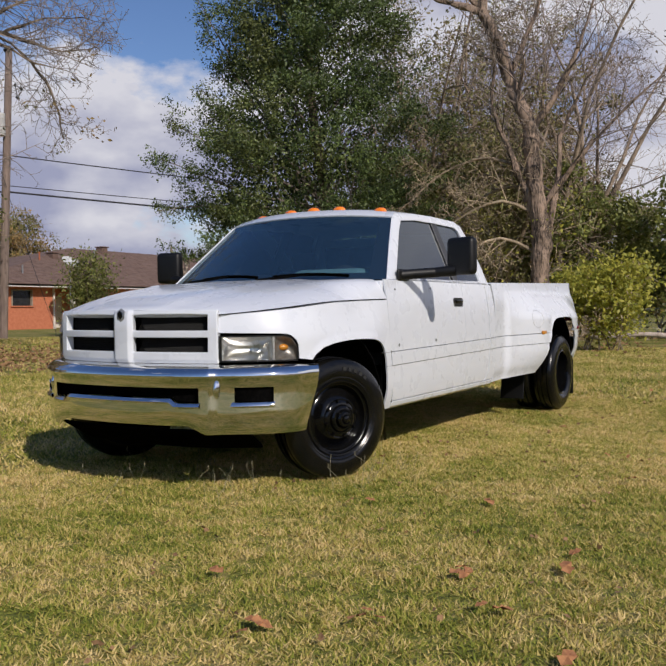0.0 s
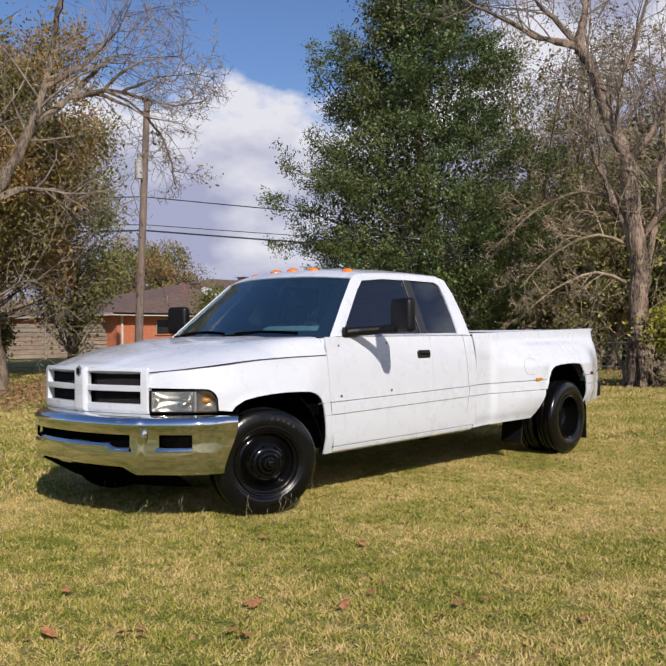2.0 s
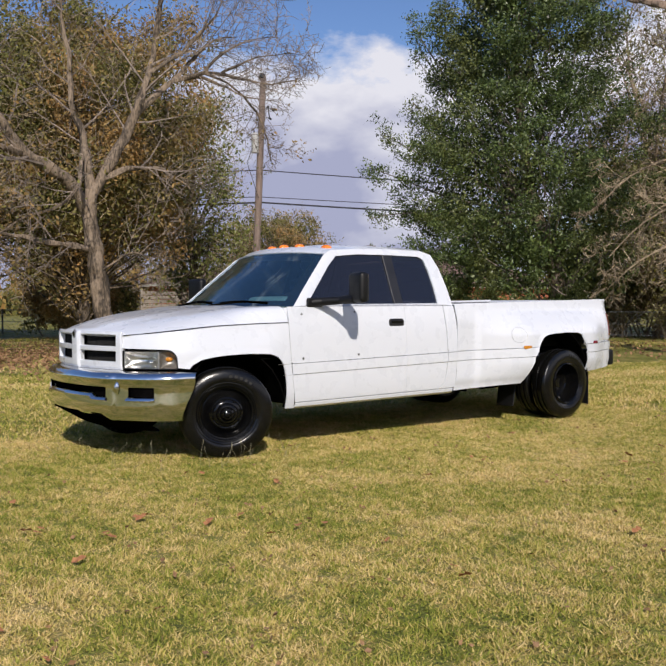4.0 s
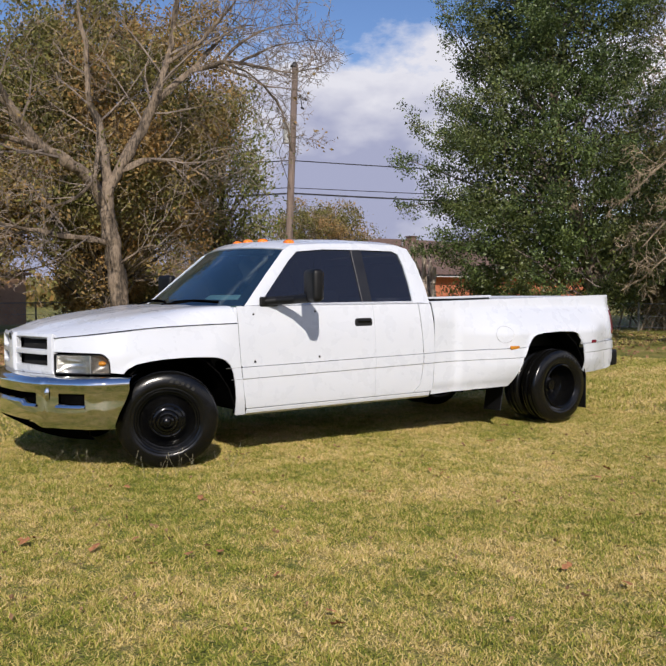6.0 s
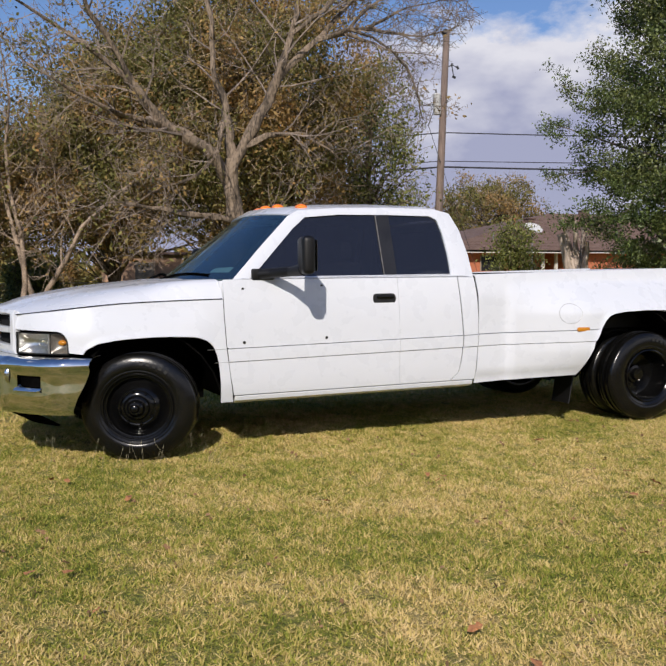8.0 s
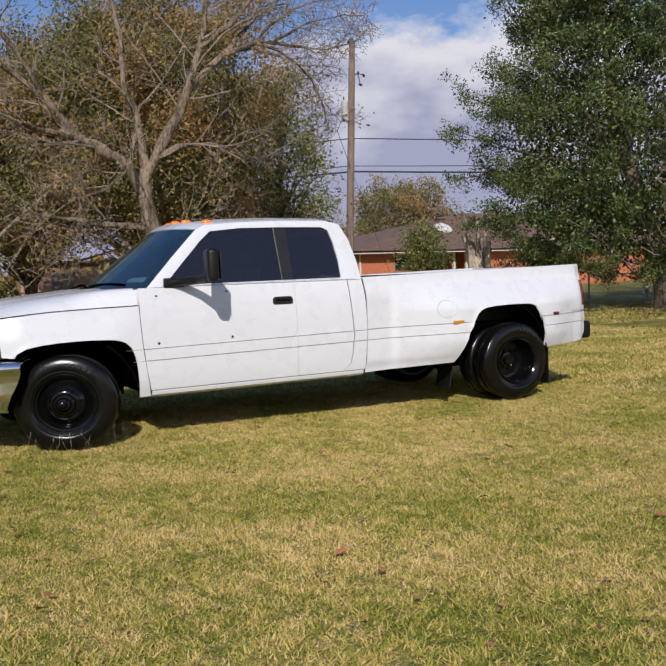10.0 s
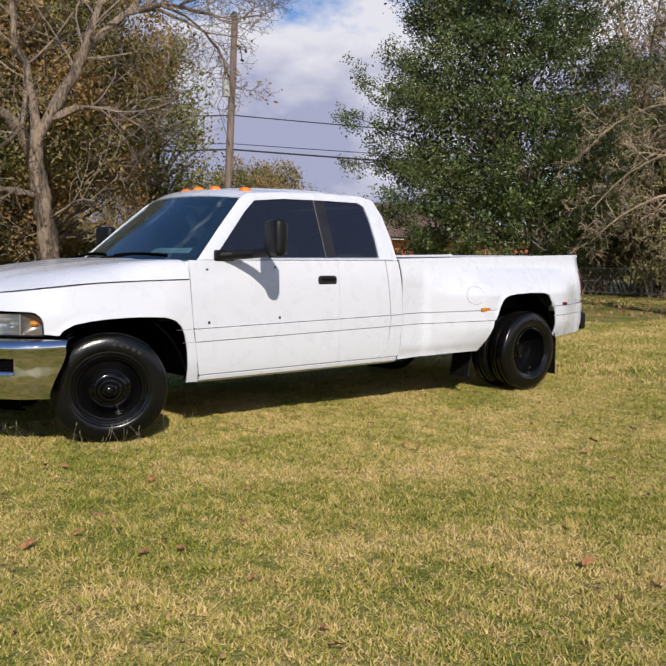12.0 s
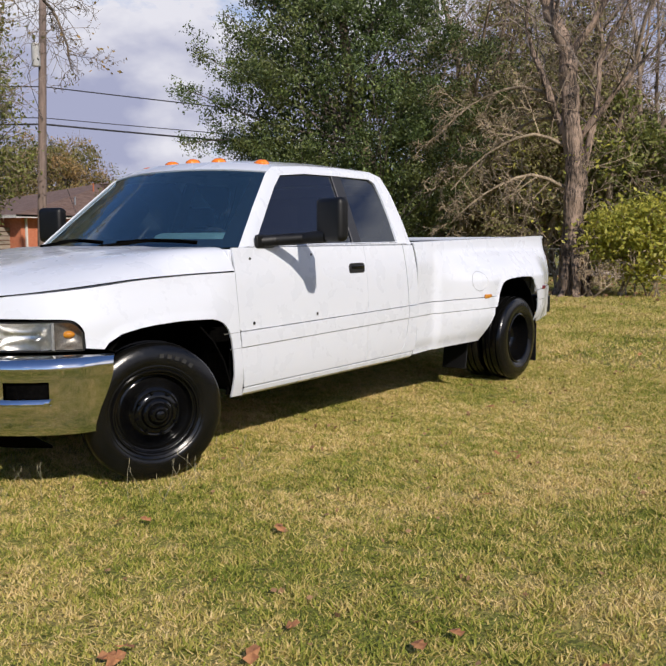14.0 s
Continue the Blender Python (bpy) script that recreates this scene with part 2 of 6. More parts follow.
M_MARKER = surface("amber_marker_lens", (0.46, 0.17, 0.012), (0.60, 0.24, 0.02), 30, 0.25, coat=0.5)
M_GLASS_CLEAR = glassy("lamp_glass", (0.92, 0.93, 0.93), ior=1.3)
M_WINDSHIELD = glassy("windshield_glass", (0.46, 0.62, 0.70), ior=2.9, shine=(0.78, 0.93, 1.0), haze_tint=(0.006, 0.015, 0.021))
M_TINT = glassy("tinted_glass", (0.05, 0.052, 0.06), ior=1.65, shine=(0.86, 0.94, 1.0), haze_tint=(0.013, 0.014, 0.020))
M_CABIN = surface("cabin_cloth", (0.010, 0.012, 0.015), (0.022, 0.025, 0.03), 12, 0.85, bump=0.2)
M_DASH = surface("dashboard_plastic", (0.12, 0.22, 0.24), (0.16, 0.27, 0.29), 10, 0.6)
M_MESH = surface("grille_mesh", (0.003, 0.003, 0.003), (0.008, 0.008, 0.008), 20, 0.6, spec=0.2)
M_SMOKE = surface("smoked_chrome", (0.12, 0.11, 0.10), (0.30, 0.28, 0.26), 20, 0.35, metal=0.5)
M_STEEL = surface("grey_metal", (0.25, 0.25, 0.26), (0.4, 0.4, 0.4), 12, 0.5, metal=0.7)


# ---- mesh helpers ----
def finish(ob, mat, smooth=True, angle=35):
    me = ob.data
    if mat:
        me.materials.append(mat)
    if smooth:
        me.shade_smooth()
        me.set_sharp_from_angle(angle=radians(angle))
    return ob


def raw(name, verts, faces, mat, parent=None, label="", smooth=True, angle=35):
    me = bpy.data.meshes.new(name)
    me.from_pydata([tuple(v) for v in verts], [], [tuple(f) for f in faces])
    me.update()
    ob = new(name, me)
    finish(ob, mat, smooth, angle)
    if parent:
        ob.parent = parent
    return tagged(ob, label)


def part(name, bm, mat, parent=None, label="", smooth=True, angle=35):
    me = bpy.data.meshes.new(name)
    bm.to_mesh(me)
    bm.free()
    ob = new(name, me)
    finish(ob, mat, smooth, angle)
    if parent:
        ob.parent = parent
    return tagged(ob, label)


def box_bm(boxes, bevel=0.0, segments=2):
    """Boxes (x0, x1, y0, y1, z0, z1) in one bmesh."""
    bm = bmesh.new()
    for x0, x1, y0, y1, z0, z1 in boxes:
        m = Matrix.Translation(((x0 + x1) / 2, (y0 + y1) / 2, (z0 + z1) / 2)) @ Matrix.Diagonal((x1 - x0, y1 - y0, z1 - z0, 1))
        bmesh.ops.create_cube(bm, size=1, matrix=m)
    if bevel:
        bmesh.ops.bevel(bm, geom=bm.edges[:], offset=bevel, segments=segments, affect="EDGES", profile=0.5)
    return bm


def sheet(name, grid, mat, parent, thick=0.012, skip=(), label="", angle=35):
    """A curved panel of even thickness from rows of points; cells listed in skip stay open."""
    rows, cols = len(grid), len(grid[0])
    p = np.array([tuple(q) for row in grid for q in row], float)
    faces = [(r * cols + c, r * cols + c + 1, (r + 1) * cols + c + 1, (r + 1) * cols + c)
             for r in range(rows - 1) for c in range(cols - 1) if (r, c) not in skip]
    if thick:
        normal = np.zeros_like(p)
        for f in faces:
            n = np.cross(p[f[2]] - p[f[0]], p[f[3]] - p[f[1]])
            for k in f:
                normal[k] += n / (np.linalg.norm(n) + 1e-12)
        normal /= np.linalg.norm(normal, axis=1)[:, None] + 1e-12
        count, sides = len(p), {}
        for f in faces:
            for k in range(4):
                e = (f[k], f[(k + 1) % 4])
                sides[e] = sides.get(e, 0) + 1
        rim = [(e[1], e[0], e[0] + count, e[1] + count) for e in sides if (e[1], e[0]) not in sides]
        faces = faces + [tuple(k + count for k in reversed(f)) for f in faces] + rim
        p = np.concatenate([p + normal * thick / 2, p - normal * thick / 2])
    used = sorted({k for f in faces for k in f})
    at = {k: i for i, k in enumerate(used)}
    return raw(name, [p[k] for k in used], [tuple(at[k] for k in f) for f in faces], mat, parent, label, True, angle)


def lerp(a, b, t):
    return a + (b - a) * t


def table(points):
    """A piecewise-linear function through (x, value) pairs."""
    xs, ys = [p[0] for p in points], [p[1] for p in points]
    return lambda x: float(np.interp(x, xs, ys))


def curve(points):
    """A smooth function through (x, value) pairs."""
    xs, ys = np.array([p[0] for p in points], float), np.array([p[1] for p in points], float)
    slope = np.gradient(ys, xs)

    def value(x):
        x = min(max(x, xs[0]), xs[-1])
        i = min(len(xs) - 2, max(0, int(np.searchsorted(xs, x)) - 1))
        h = xs[i + 1] - xs[i]
        t = (x - xs[i]) / h
        return float((1 + 2 * t) * (1 - t) ** 2 * ys[i] + t * (1 - t) ** 2 * h * slope[i] + t * t * (3 - 2 * t) * ys[i + 1] + t * t * (t - 1) * h * slope[i + 1])
    return value


def ramp01(x, a, b):
    t = min(1.0, max(0.0, (x - a) / (b - a)))
    return t * t * (3 - 2 * t)


def lathe(profile, segments=40, sx=1.0):
    """Revolve (y, radius) pairs round the y axis; sx widens it along x."""
    verts, faces, k = [], [], len(profile)
    for s in range(segments):
        a = 2 * math.pi * s / segments
        verts += [(r * math.sin(a) * sx, y, r * math.cos(a)) for y, r in profile]
    for s in range(segments):
        o, q = s * k, (s + 1) % segments * k
        faces += [(o + i, o + i + 1, q + i + 1, q + i) for i in range(k - 1)]
    return verts, faces


def tubes(segments_list, caps=False, around=0):
    """Tapered tubes from (p0, p1, r0, r1) as one vertex and face list."""
    verts, faces = [], []
    for p0, p1, r0, r1 in segments_list:
        p0, p1 = Vector(p0), Vector(p1)
        d = p1 - p0
        if d.length < 1e-6:
            continue
        n = around or 14 if around or r0 > 0.09 else 6 if r0 > 0.035 else 4 if r0 > 0.02 else 3
        u = d.orthogonal().normalized()
        v = d.normalized().cross(u)
        base = len(verts)
        for p, r in ((p0, r0), (p1, r1)):
            for i in range(n):
                a = 2 * math.pi * i / n
                verts.append(p + (u * math.cos(a) + v * math.sin(a)) * r)
        faces += [(base + i, base + (i + 1) % n, base + n + (i + 1) % n, base + n + i) for i in range(n)]
        if caps:
            faces += [tuple(base + i for i in reversed(range(n))), tuple(base + n + i for i in range(n))]
    return verts, faces


def sweep(points, r, n=5):
    """One connected round cable through the points."""
    pts, verts, faces = [Vector(p) for p in points], [], []
    for i, p in enumerate(pts):
        d = (pts[min(i + 1, len(pts) - 1)] - pts[max(i - 1, 0)]).normalized()
        u = d.cross(Vector((0, 0, 1))).normalized()
        w = u.cross(d)
        verts += [p + (u * math.cos(2 * math.pi * k / n) + w * math.sin(2 * math.pi * k / n)) * r for k in range(n)]
    for i in range(len(pts) - 1):
        faces += [(i * n + k, i * n + (k + 1) % n, (i + 1) * n + (k + 1) % n, (i + 1) * n + k) for k in range(n)]
    return verts, faces


def empty(name, x=0, y=0, z=0, rz=0):
    ob = new(name)
    ob.empty_display_size = 0.2
    ob.matrix_basis = pose(x, y, z, 0, 0, rz)
    return ob


# ---- ground ----
def ground_height(x, y):
    return 0.03 * math.sin(x * 0.31 + 1.0) * math.sin(y * 0.27) + 0.15 * ramp01(y, 6, 30) + 0.038 * (1 - ramp01(x, 0.6, 3.6)) * (1 - ramp01(y, 2, 8))


steps = [-400, -200, -100, -60, -40, -30] + [i * 1.0 for i in range(-24, 45)] + [50, 60, 80, 110, 160, 240, 400]
gv = [(x, y, ground_height(x, y)) for y in steps for x in steps]
gn = len(steps)
gf = [(j * gn + i, j * gn + i + 1, (j + 1) * gn + i + 1, (j + 1) * gn + i) for j in range(gn - 1) for i in range(gn - 1)]
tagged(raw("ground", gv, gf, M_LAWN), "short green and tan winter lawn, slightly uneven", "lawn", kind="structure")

# ---- pickup truck: front at -x, wheels on the lawn ----
truck = tagged(empty("pickup_truck"), "white dual-rear-wheel extended-cab pickup with chrome front bumper on the lawn", "pickup truck")
SIDES = (-1, 1)

# outer half width of the cab by height
cab_half = table([(0.38, 1.045), (0.42, 1.075), (0.50, 1.092), (0.677, 1.100), (0.680, 1.088), (0.686, 1.088), (0.689, 1.109), (0.7675, 1.110), (0.7695, 1.080), (0.7785, 1.080), (0.781, 1.103), (0.95, 1.096), (1.10, 1.080), (1.20, 1.060), (1.26, 1.045)])
CAB_ROWS = [0.44, 0.50, 0.58, 0.65, 0.677, 0.680, 0.686, 0.689, 0.73, 0.7675, 0.7695, 0.7785, 0.781, 0.84, 0.92, 1.00, 1.08, 1.15, 1.20, 1.235]
door_front = table([(0.40, 0.690), (0.55, 0.664), (0.78, 0.634), (1.0, 0.622), (1.25, 0.622)])


# the truck sits a little higher at the back, and its body lines rise with it
def rise(x, z):
    return 0.0122 * (x - 1.6) * ramp01(z, 0.46, 0.62) * (1 - ramp01(z, 0.86, 1.10))


gap_x = table([(0.40, 2.664), (0.62, 2.682), (0.80, 2.690), (0.95, 2.694), (1.11, 2.689), (1.26, 2.670)])


def side_panel(name, x_front, x_back, rows, side, cols=8, label=""):
    grid = []
    for z in rows:
        a, b = x_front(z), x_back(z)
        xs = [lerp(a, b, c / cols) for c in range(cols + 1)]
        grid.append([(x, side * cab_half(z), z + rise(x, z)) for x in xs])
    return sheet(name, grid, M_WHITE, truck, label=label)


for s in SIDES:
    side_panel("door", door_front, lambda z: 1.9805, CAB_ROWS, s, 10, "white front door with two pressed body lines")
    side_panel("rear_quarter_door", lambda z: 1.983, table([(0.44, 2.43), (0.50, 2.50), (0.60, 2.528), (0.78, 2.540), (1.25, 2.508)]), CAB_ROWS, s, 6)
    side_panel("cab_corner", table([(0.44, 2.442), (0.50, 2.510), (0.60, 2.538), (0.78, 2.550), (1.25, 2.518)]), lambda z: gap_x(z) - 0.011, CAB_ROWS, s, 3)
    rock = [[(x, s * (cab_half(0.44) - o), z) for x in (0.692, 1.0, 1.5, 2.0, 2.645)] for z, o in ((0.380, 0.08), (0.388, 0.04), (0.402, 0.020), (0.425, 0.012), (0.436, 0.016))]
    sheet("rocker_panel", rock, M_WHITE, truck)
    # backing sheet behind the panels; its near-black colour is the gap shade
    back = [[(x, s * (cab_half(z) - 0.05), z) for x in (0.60 if z < 1.05 else 0.66, 1.2, 1.8, 2.64)] for z in (0.40, 0.5, 0.8, 1.04, 1.06, 1.22)]
    sheet("gap_backing", back, M_DARK, truck, label="near-black sheet behind the door gaps")

# front fender: follows a plan curve round the front corner
fender_half = curve([(-0.70, 0.655), (-0.64, 0.768), (-0.58, 0.862), (-0.52, 0.938), (-0.46, 0.998), (-0.40, 1.042), (-0.30, 1.086), (-0.10, 1.106), (0.30, 1.106), (0.60, 1.100)])
fender_top = curve([(-0.70, 1.012), (-0.40, 1.050), (-0.10, 1.078), (0.20, 1.090), (0.62, 1.100)])
arch_front = table([(-0.70, 0.922), (-0.483, 0.914), (-0.46, 0.912), (-0.44, 0.905), (-0.425, 0.891), (-0.412, 0.872), (-0.404, 0.85), (-0.400, 0.776), (-0.322, 0.765), (-0.300, 0.796), (-0.234, 0.831), (-0.12, 0.849), (-0.01, 0.858), (0.13, 0.862), (0.233, 0.861), (0.33, 0.857), (0.42, 0.851), (0.49, 0.828), (0.535, 0.786), (0.562, 0.725), (0.578, 0.64), (0.586, 0.556), (0.591, 0.46), (0.595, 0.392), (0.70, 0.392)])
FX = [-0.69, -0.64, -0.58, -0.53, -0.483, -0.46, -0.44, -0.425, -0.412, -0.404, -0.400, -0.36, -0.322, -0.300, -0.27, -0.234, -0.17, -0.12, -0.06, -0.01, 0.06, 0.13, 0.18, 0.233, 0.28, 0.33, 0.37, 0.406, 0.44, 0.47, 0.495, 0.519, 0.536, 0.552, 0.563, 0.574, 0.581, 0.588, 0.592, 0.596, 0.612]


cab_smooth = curve([(0.38, 1.050), (0.50, 1.092), (0.66, 1.102), (0.80, 1.104), (0.95, 1.096), (1.10, 1.080), (1.20, 1.060)])


def fender_y(x, z):
    flare = 0.012 * (1 - ramp01(z - arch_front(x), 0.0, 0.045)) * ramp01(x, -0.40, -0.25) * (1 - ramp01(x, 0.50, 0.60))
    front = fender_half(x) - 0.060 * ramp01(z, 0.86, 1.12) + flare
    return lerp(front, cab_smooth(z) + 0.001, ramp01(x, 0.25, 0.60))


for s in SIDES:
    grid = []
    for r in range(15):
        row = []
        for x in FX:
            z = lerp(arch_front(x), fender_top(x), r / 14)
            xx = door_front(z) - 0.007 if x > 0.6 else x
            row.append((xx, s * fender_y(x, z), z))
        grid.append(row)
    sheet("front_fender", grid, M_WHITE, truck, label="white front fender with a wide wheel arch", angle=50)
    # near-black strip standing in for the shade in the gap to the door
    zs = [0.43, 0.5, 0.6, 0.68, 0.71, 0.76, 0.80, 0.9, 1.0, 1.09]
    sheet("door_gap_shade", [[(door_front(z) + d, s * (cab_half(z) - 0.0015), z) for d in (-0.016, 0.008)] for z in zs], M_DARK, truck, 0.002, label="near-black strip in the door gap")
    # grey rods stand in for the shaded body lines carried onto the fender
    for z, x0 in ((0.671, 0.545), (0.762, 0.495)):
        v, f = tubes([((x0, s * (fender_y(x0, z) + 0.005), z), (door_front(z) - 0.006, s * (fender_y(0.6, z) + 0.005), z), 0.0028, 0.0028)])
        raw("body_line", v, f, M_STEEL, truck)
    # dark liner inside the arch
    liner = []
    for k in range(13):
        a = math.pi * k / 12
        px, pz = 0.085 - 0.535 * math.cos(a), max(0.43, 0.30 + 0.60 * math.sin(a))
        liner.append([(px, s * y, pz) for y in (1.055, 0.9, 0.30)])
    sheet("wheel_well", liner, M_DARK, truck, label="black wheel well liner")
    # added wall that keeps light from leaking into the wheel well
    sheet("well_light_stop", [[(x, s * 0.46, z) for x in (-0.45, 0.1, 0.62)] for z in (0.36, 0.6, 0.92)], M_DARK, truck)

# hood
seam_half = curve([(-0.70, 0.655), (-0.60, 0.79), (-0.45, 0.925), (-0.20, 1.015), (0.10, 1.038), (0.65, 1.042)])
hood_mid = curve([(-0.74, 1.055), (-0.60, 1.105), (-0.45, 1.135), (-0.20, 1.172), (0.10, 1.205), (0.45, 1.232), (0.66, 1.236)])


def nose_x(y):
    return -0.785 + 0.085 * (y / 0.62) ** 2


def glass_base_x(y):
    return 0.70 - 0.26 * (1 - min(1, abs(y) / 1.0) ** 2)


grid = []
for r in range(23):
    u = r / 22
    row = []
    for c in range(33):
        q = -1 + 2 * c / 32
        t = math.copysign(1 - (1 - abs(q)) ** 1.5, q)
        x0 = nose_x(t * 0.65)
        x1 = glass_base_x(t) - 0.035 - 0.050 * ramp01(abs(t), 0.85, 1.0)
        x = lerp(x0, x1, u ** 1.3)
        zs, zm = fender_top(x) + 0.004, hood_mid(x)
        power = 2.6 + 5.0 * ramp01(x, -0.6, 0.2) + 30.0 * ramp01(x, 0.1, 0.6)
        z = zs + (zm - zs) * (1 - abs(t) ** power)
        z += 0.010 * (ramp01(abs(t), 0.50, 0.40)) if abs(t) > 0.3 else 0.010
        z -= 0.012 * (1 - ramp01(u, 0.0, 0.05)) * (1 - ramp01(abs(t), 0.8, 0.95))
        y = t * lerp(seam_half(max(x, -0.70)) * 0.997, cab_smooth(z) + 0.002, ramp01(x, 0.2, 0.6))
        row.append((x, y, z))
    grid.append(row)
for dx, dz in ((-0.006, -0.003), (-0.007, -0.006)):
    keep = [1 - ramp01(abs(-1 + c / 16), 0.55, 0.80) for c in range(33)]
    grid.insert(0, [(p[0] + dx, p[1], p[2] + dz * k) for p, k in zip(grid[0] if dz == -0.003 else first, keep)])
    first = grid[1] if dz == -0.003 else first
sheet("hood", grid, M_WHITE, truck, label="white raised-centre hood", angle=60)
# near-black rods laid along the seams in place of the gaps' shade
for s in SIDES:
    xs = [-0.692 + 1.30 * k / 30 for k in range(31)]
    edge = [(x, s * (lerp(seam_half(x) * 0.997, cab_smooth(fender_top(x)) + 0.002, ramp01(x, 0.2, 0.6)) + 0.006), fender_top(x) + 0.007) for x in xs]
    v, f = sweep(edge, 0.0029, 6)
    raw("hood_seam", v, f, M_DARK, truck, "near-black rod along the hood and fender seam")
    v, f = sweep([(-0.706, s * 0.659, 1.014), (-0.7055, s * 0.6595, 0.96), (-0.704, s * 0.660, 0.906)], 0.0035, 6)
    raw("lamp_seam", v, f, M_DARK, truck)
# sheet just below the hood edge; its near-black colour stands for shade
gap = [[(x, s * (seam_half(x) - 0.01), fender_top(x) - 0.022) for x in (-0.68, -0.5, -0.3, 0, 0.3, 0.6)] for s in (-1, 1)]
sheet("hood_gap_sheet", gap, M_DARK, truck, label="near-black sheet under the hood gaps")

# cowl, black strip under the glass
grid = [[(glass_base_x(y) - 0.075 + 0.05 * k, y, 1.205 + 0.010 * k) for y in [i * 0.1 - 1.0 for i in range(21)]] for k in range(3)]
sheet("cowl", grid, M_DARK, truck)
for s in SIDES:
    bm = box_bm([(0.598, 0.70, min(s * 0.80, s * 1.050), max(s * 0.80, s * 1.050), 1.10, 1.228)], 0.012, 3)
    part("cowl_corner", bm, M_WHITE, truck, "white cowl corner under the pillar")

# grille shell with four openings
gy = [-0.664, -0.604, -0.47, -0.34, -0.20, -0.072, -0.046, 0.046, 0.072, 0.20, 0.34, 0.47, 0.604, 0.664]
gz = [0.768, 0.785, 0.818, 0.897, 0.936, 1.016, 1.042]
skip = {(r, c) for r in (2, 4) for c in (1, 2, 3, 4, 8, 9, 10, 11)}
grid = [[(nose_x(y) - (0.018 if abs(y) < 0.06 else 0) + (0.012 if z < 0.78 or z > 1.03 else 0), y, z) for y in gy] for z in gz]
shell = sheet("grille", grid, M_WHITE, truck, 0.05, skip, "white cross-bar grille surround")
bev = shell.modifiers.new("soft_edges", "BEVEL")
bev.width, bev.segments, bev.limit_method = 0.019, 4, "ANGLE"
for y0, y1 in ((-0.615, -0.075), (0.075, 0.615)):
    for z0, z1 in ((0.815, 0.900), (0.935, 1.028)):
        v, f = [], []
        nx, nz = 46, 8
        rods = []
        for i in range(nx + 1):
            y = lerp(y0, y1, i / nx)
            for d in (-1, 1):
                ya = y + d * (z1 - z0) * 0.6
                if y0 <= ya <= y1:
                    rods.append(((nose_x(y) + 0.032, y, z0), (nose_x(ya) + 0.032, ya, z1), 0.0022, 0.0022))
        v, f = tubes(rods)
        raw("grille_mesh", v, f, M_MESH, shell, "black expanded-metal grille mesh")
# near-black plate behind the grille, the recess shade put into its colour
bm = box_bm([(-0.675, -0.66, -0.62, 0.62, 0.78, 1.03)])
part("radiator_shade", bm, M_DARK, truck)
v, f = lathe([(-0.008, 0.0), (-0.008, 0.020), (-0.004, 0.027), (0.004, 0.028)], 6)
badge = raw("badge", [(y - 0.822, x * 1.35, z * 1.4 + 1.022) for x, y, z in v], f, M_STEEL, truck, "small dark shield-shaped badge")
raw("emblem", [(y - 0.828, x * 0.85, z * 0.9 + 1.023) for x, y, z in v], f, M_BLACKPAINT, badge)

# front bumper: swept round the corners, with a centre slot and two lamp holes
bump_x = curve([(0.0, -0.890), (0.35, -0.866), (0.50, -0.840), (0.60, -0.812), (0.68, -0.780), (0.76, -0.738), (0.86, -0.682), (0.95, -0.618), (1.0, -0.575), (1.05, -0.505), (1.085, -0.42), (1.10, -0.30)])
by = [0.0, 0.12, 0.25, 0.35, 0.43, 0.46, 0.53, 0.59, 0.61, 0.635, 0.655, 0.667, 0.68, 0.693, 0.71, 0.75, 0.79, 0.84, 0.88, 0.92, 0.98, 1.0, 1.02, 1.04, 1.055, 1.068, 1.079, 1.088, 1.094, 1.10]
by = [-y for y in reversed(by[1:])] + by
BZ = [(0.380, 0.030), (0.392, 0.006), (0.42, 0.0), (0.49, -0.004), (0.546, 0.0), (0.590, 0.0), (0.632, 0.0), (0.668, -0.003), (0.684, -0.014), (0.696, -0.016), (0.712, -0.008), (0.728, 0.008), (0.742, 0.030), (0.750, 0.060), (0.752, 0.10)]
wing = [(-0.62, 0.98), *[(bump_x(q), q) for q in by if q >= 0.98][1:]]
wing[0] = (bump_x(0.98), 0.98)
run = [0.0]
for (xa, ya), (xb, yb) in zip(wing, wing[1:]):
    run.append(run[-1] + math.hypot(xb - xa, yb - ya))


def bumper_plan(y, z):
    """Plan point of the bumper face; the ends are trimmed back towards the bottom."""
    q = abs(y)
    if q <= 0.98:
        return bump_x(q), q
    d = float(np.interp(q, [p[1] for p in wing], run)) * (1 - 0.36 * (1 - ramp01(z, 0.36, 0.70)))
    return float(np.interp(d, run, [p[0] for p in wing])), float(np.interp(d, run, [p[1] for p in wing]))


grid = []
for z, inset in BZ:
    row = []
    for y in by:
        raise_mid = (1 - ramp01(abs(y), 0.53, 0.65)) * max(0, (0.545 - z) / 0.165) * 0.045
        step_up = 0.024 * (1 - ramp01(abs(y), 0.43, 0.46)) if 0.54 < z < 0.55 else 0.0
        crease = 0.020 * ramp01(abs(y), 0.664, 0.694)
        px, py = bumper_plan(y, z)
        a = math.atan2(py, 1.2)
        row.append((px + inset * math.cos(a) + crease, math.copysign(py - inset * math.sin(a), y) if y else 0.0, z + raise_mid + step_up))
    grid.append(row)
skip = set()
for c in range(len(by) - 1):
    ym = abs(by[c] + by[c + 1]) / 2
    if ym < 0.61 or 0.79 < ym < 0.98:
        skip |= {(4, c), (5, c)}
bumper = sheet("front_bumper", grid, M_CHROME, truck, 0.006, skip, "polished chrome front bumper with dark slot", angle=60)
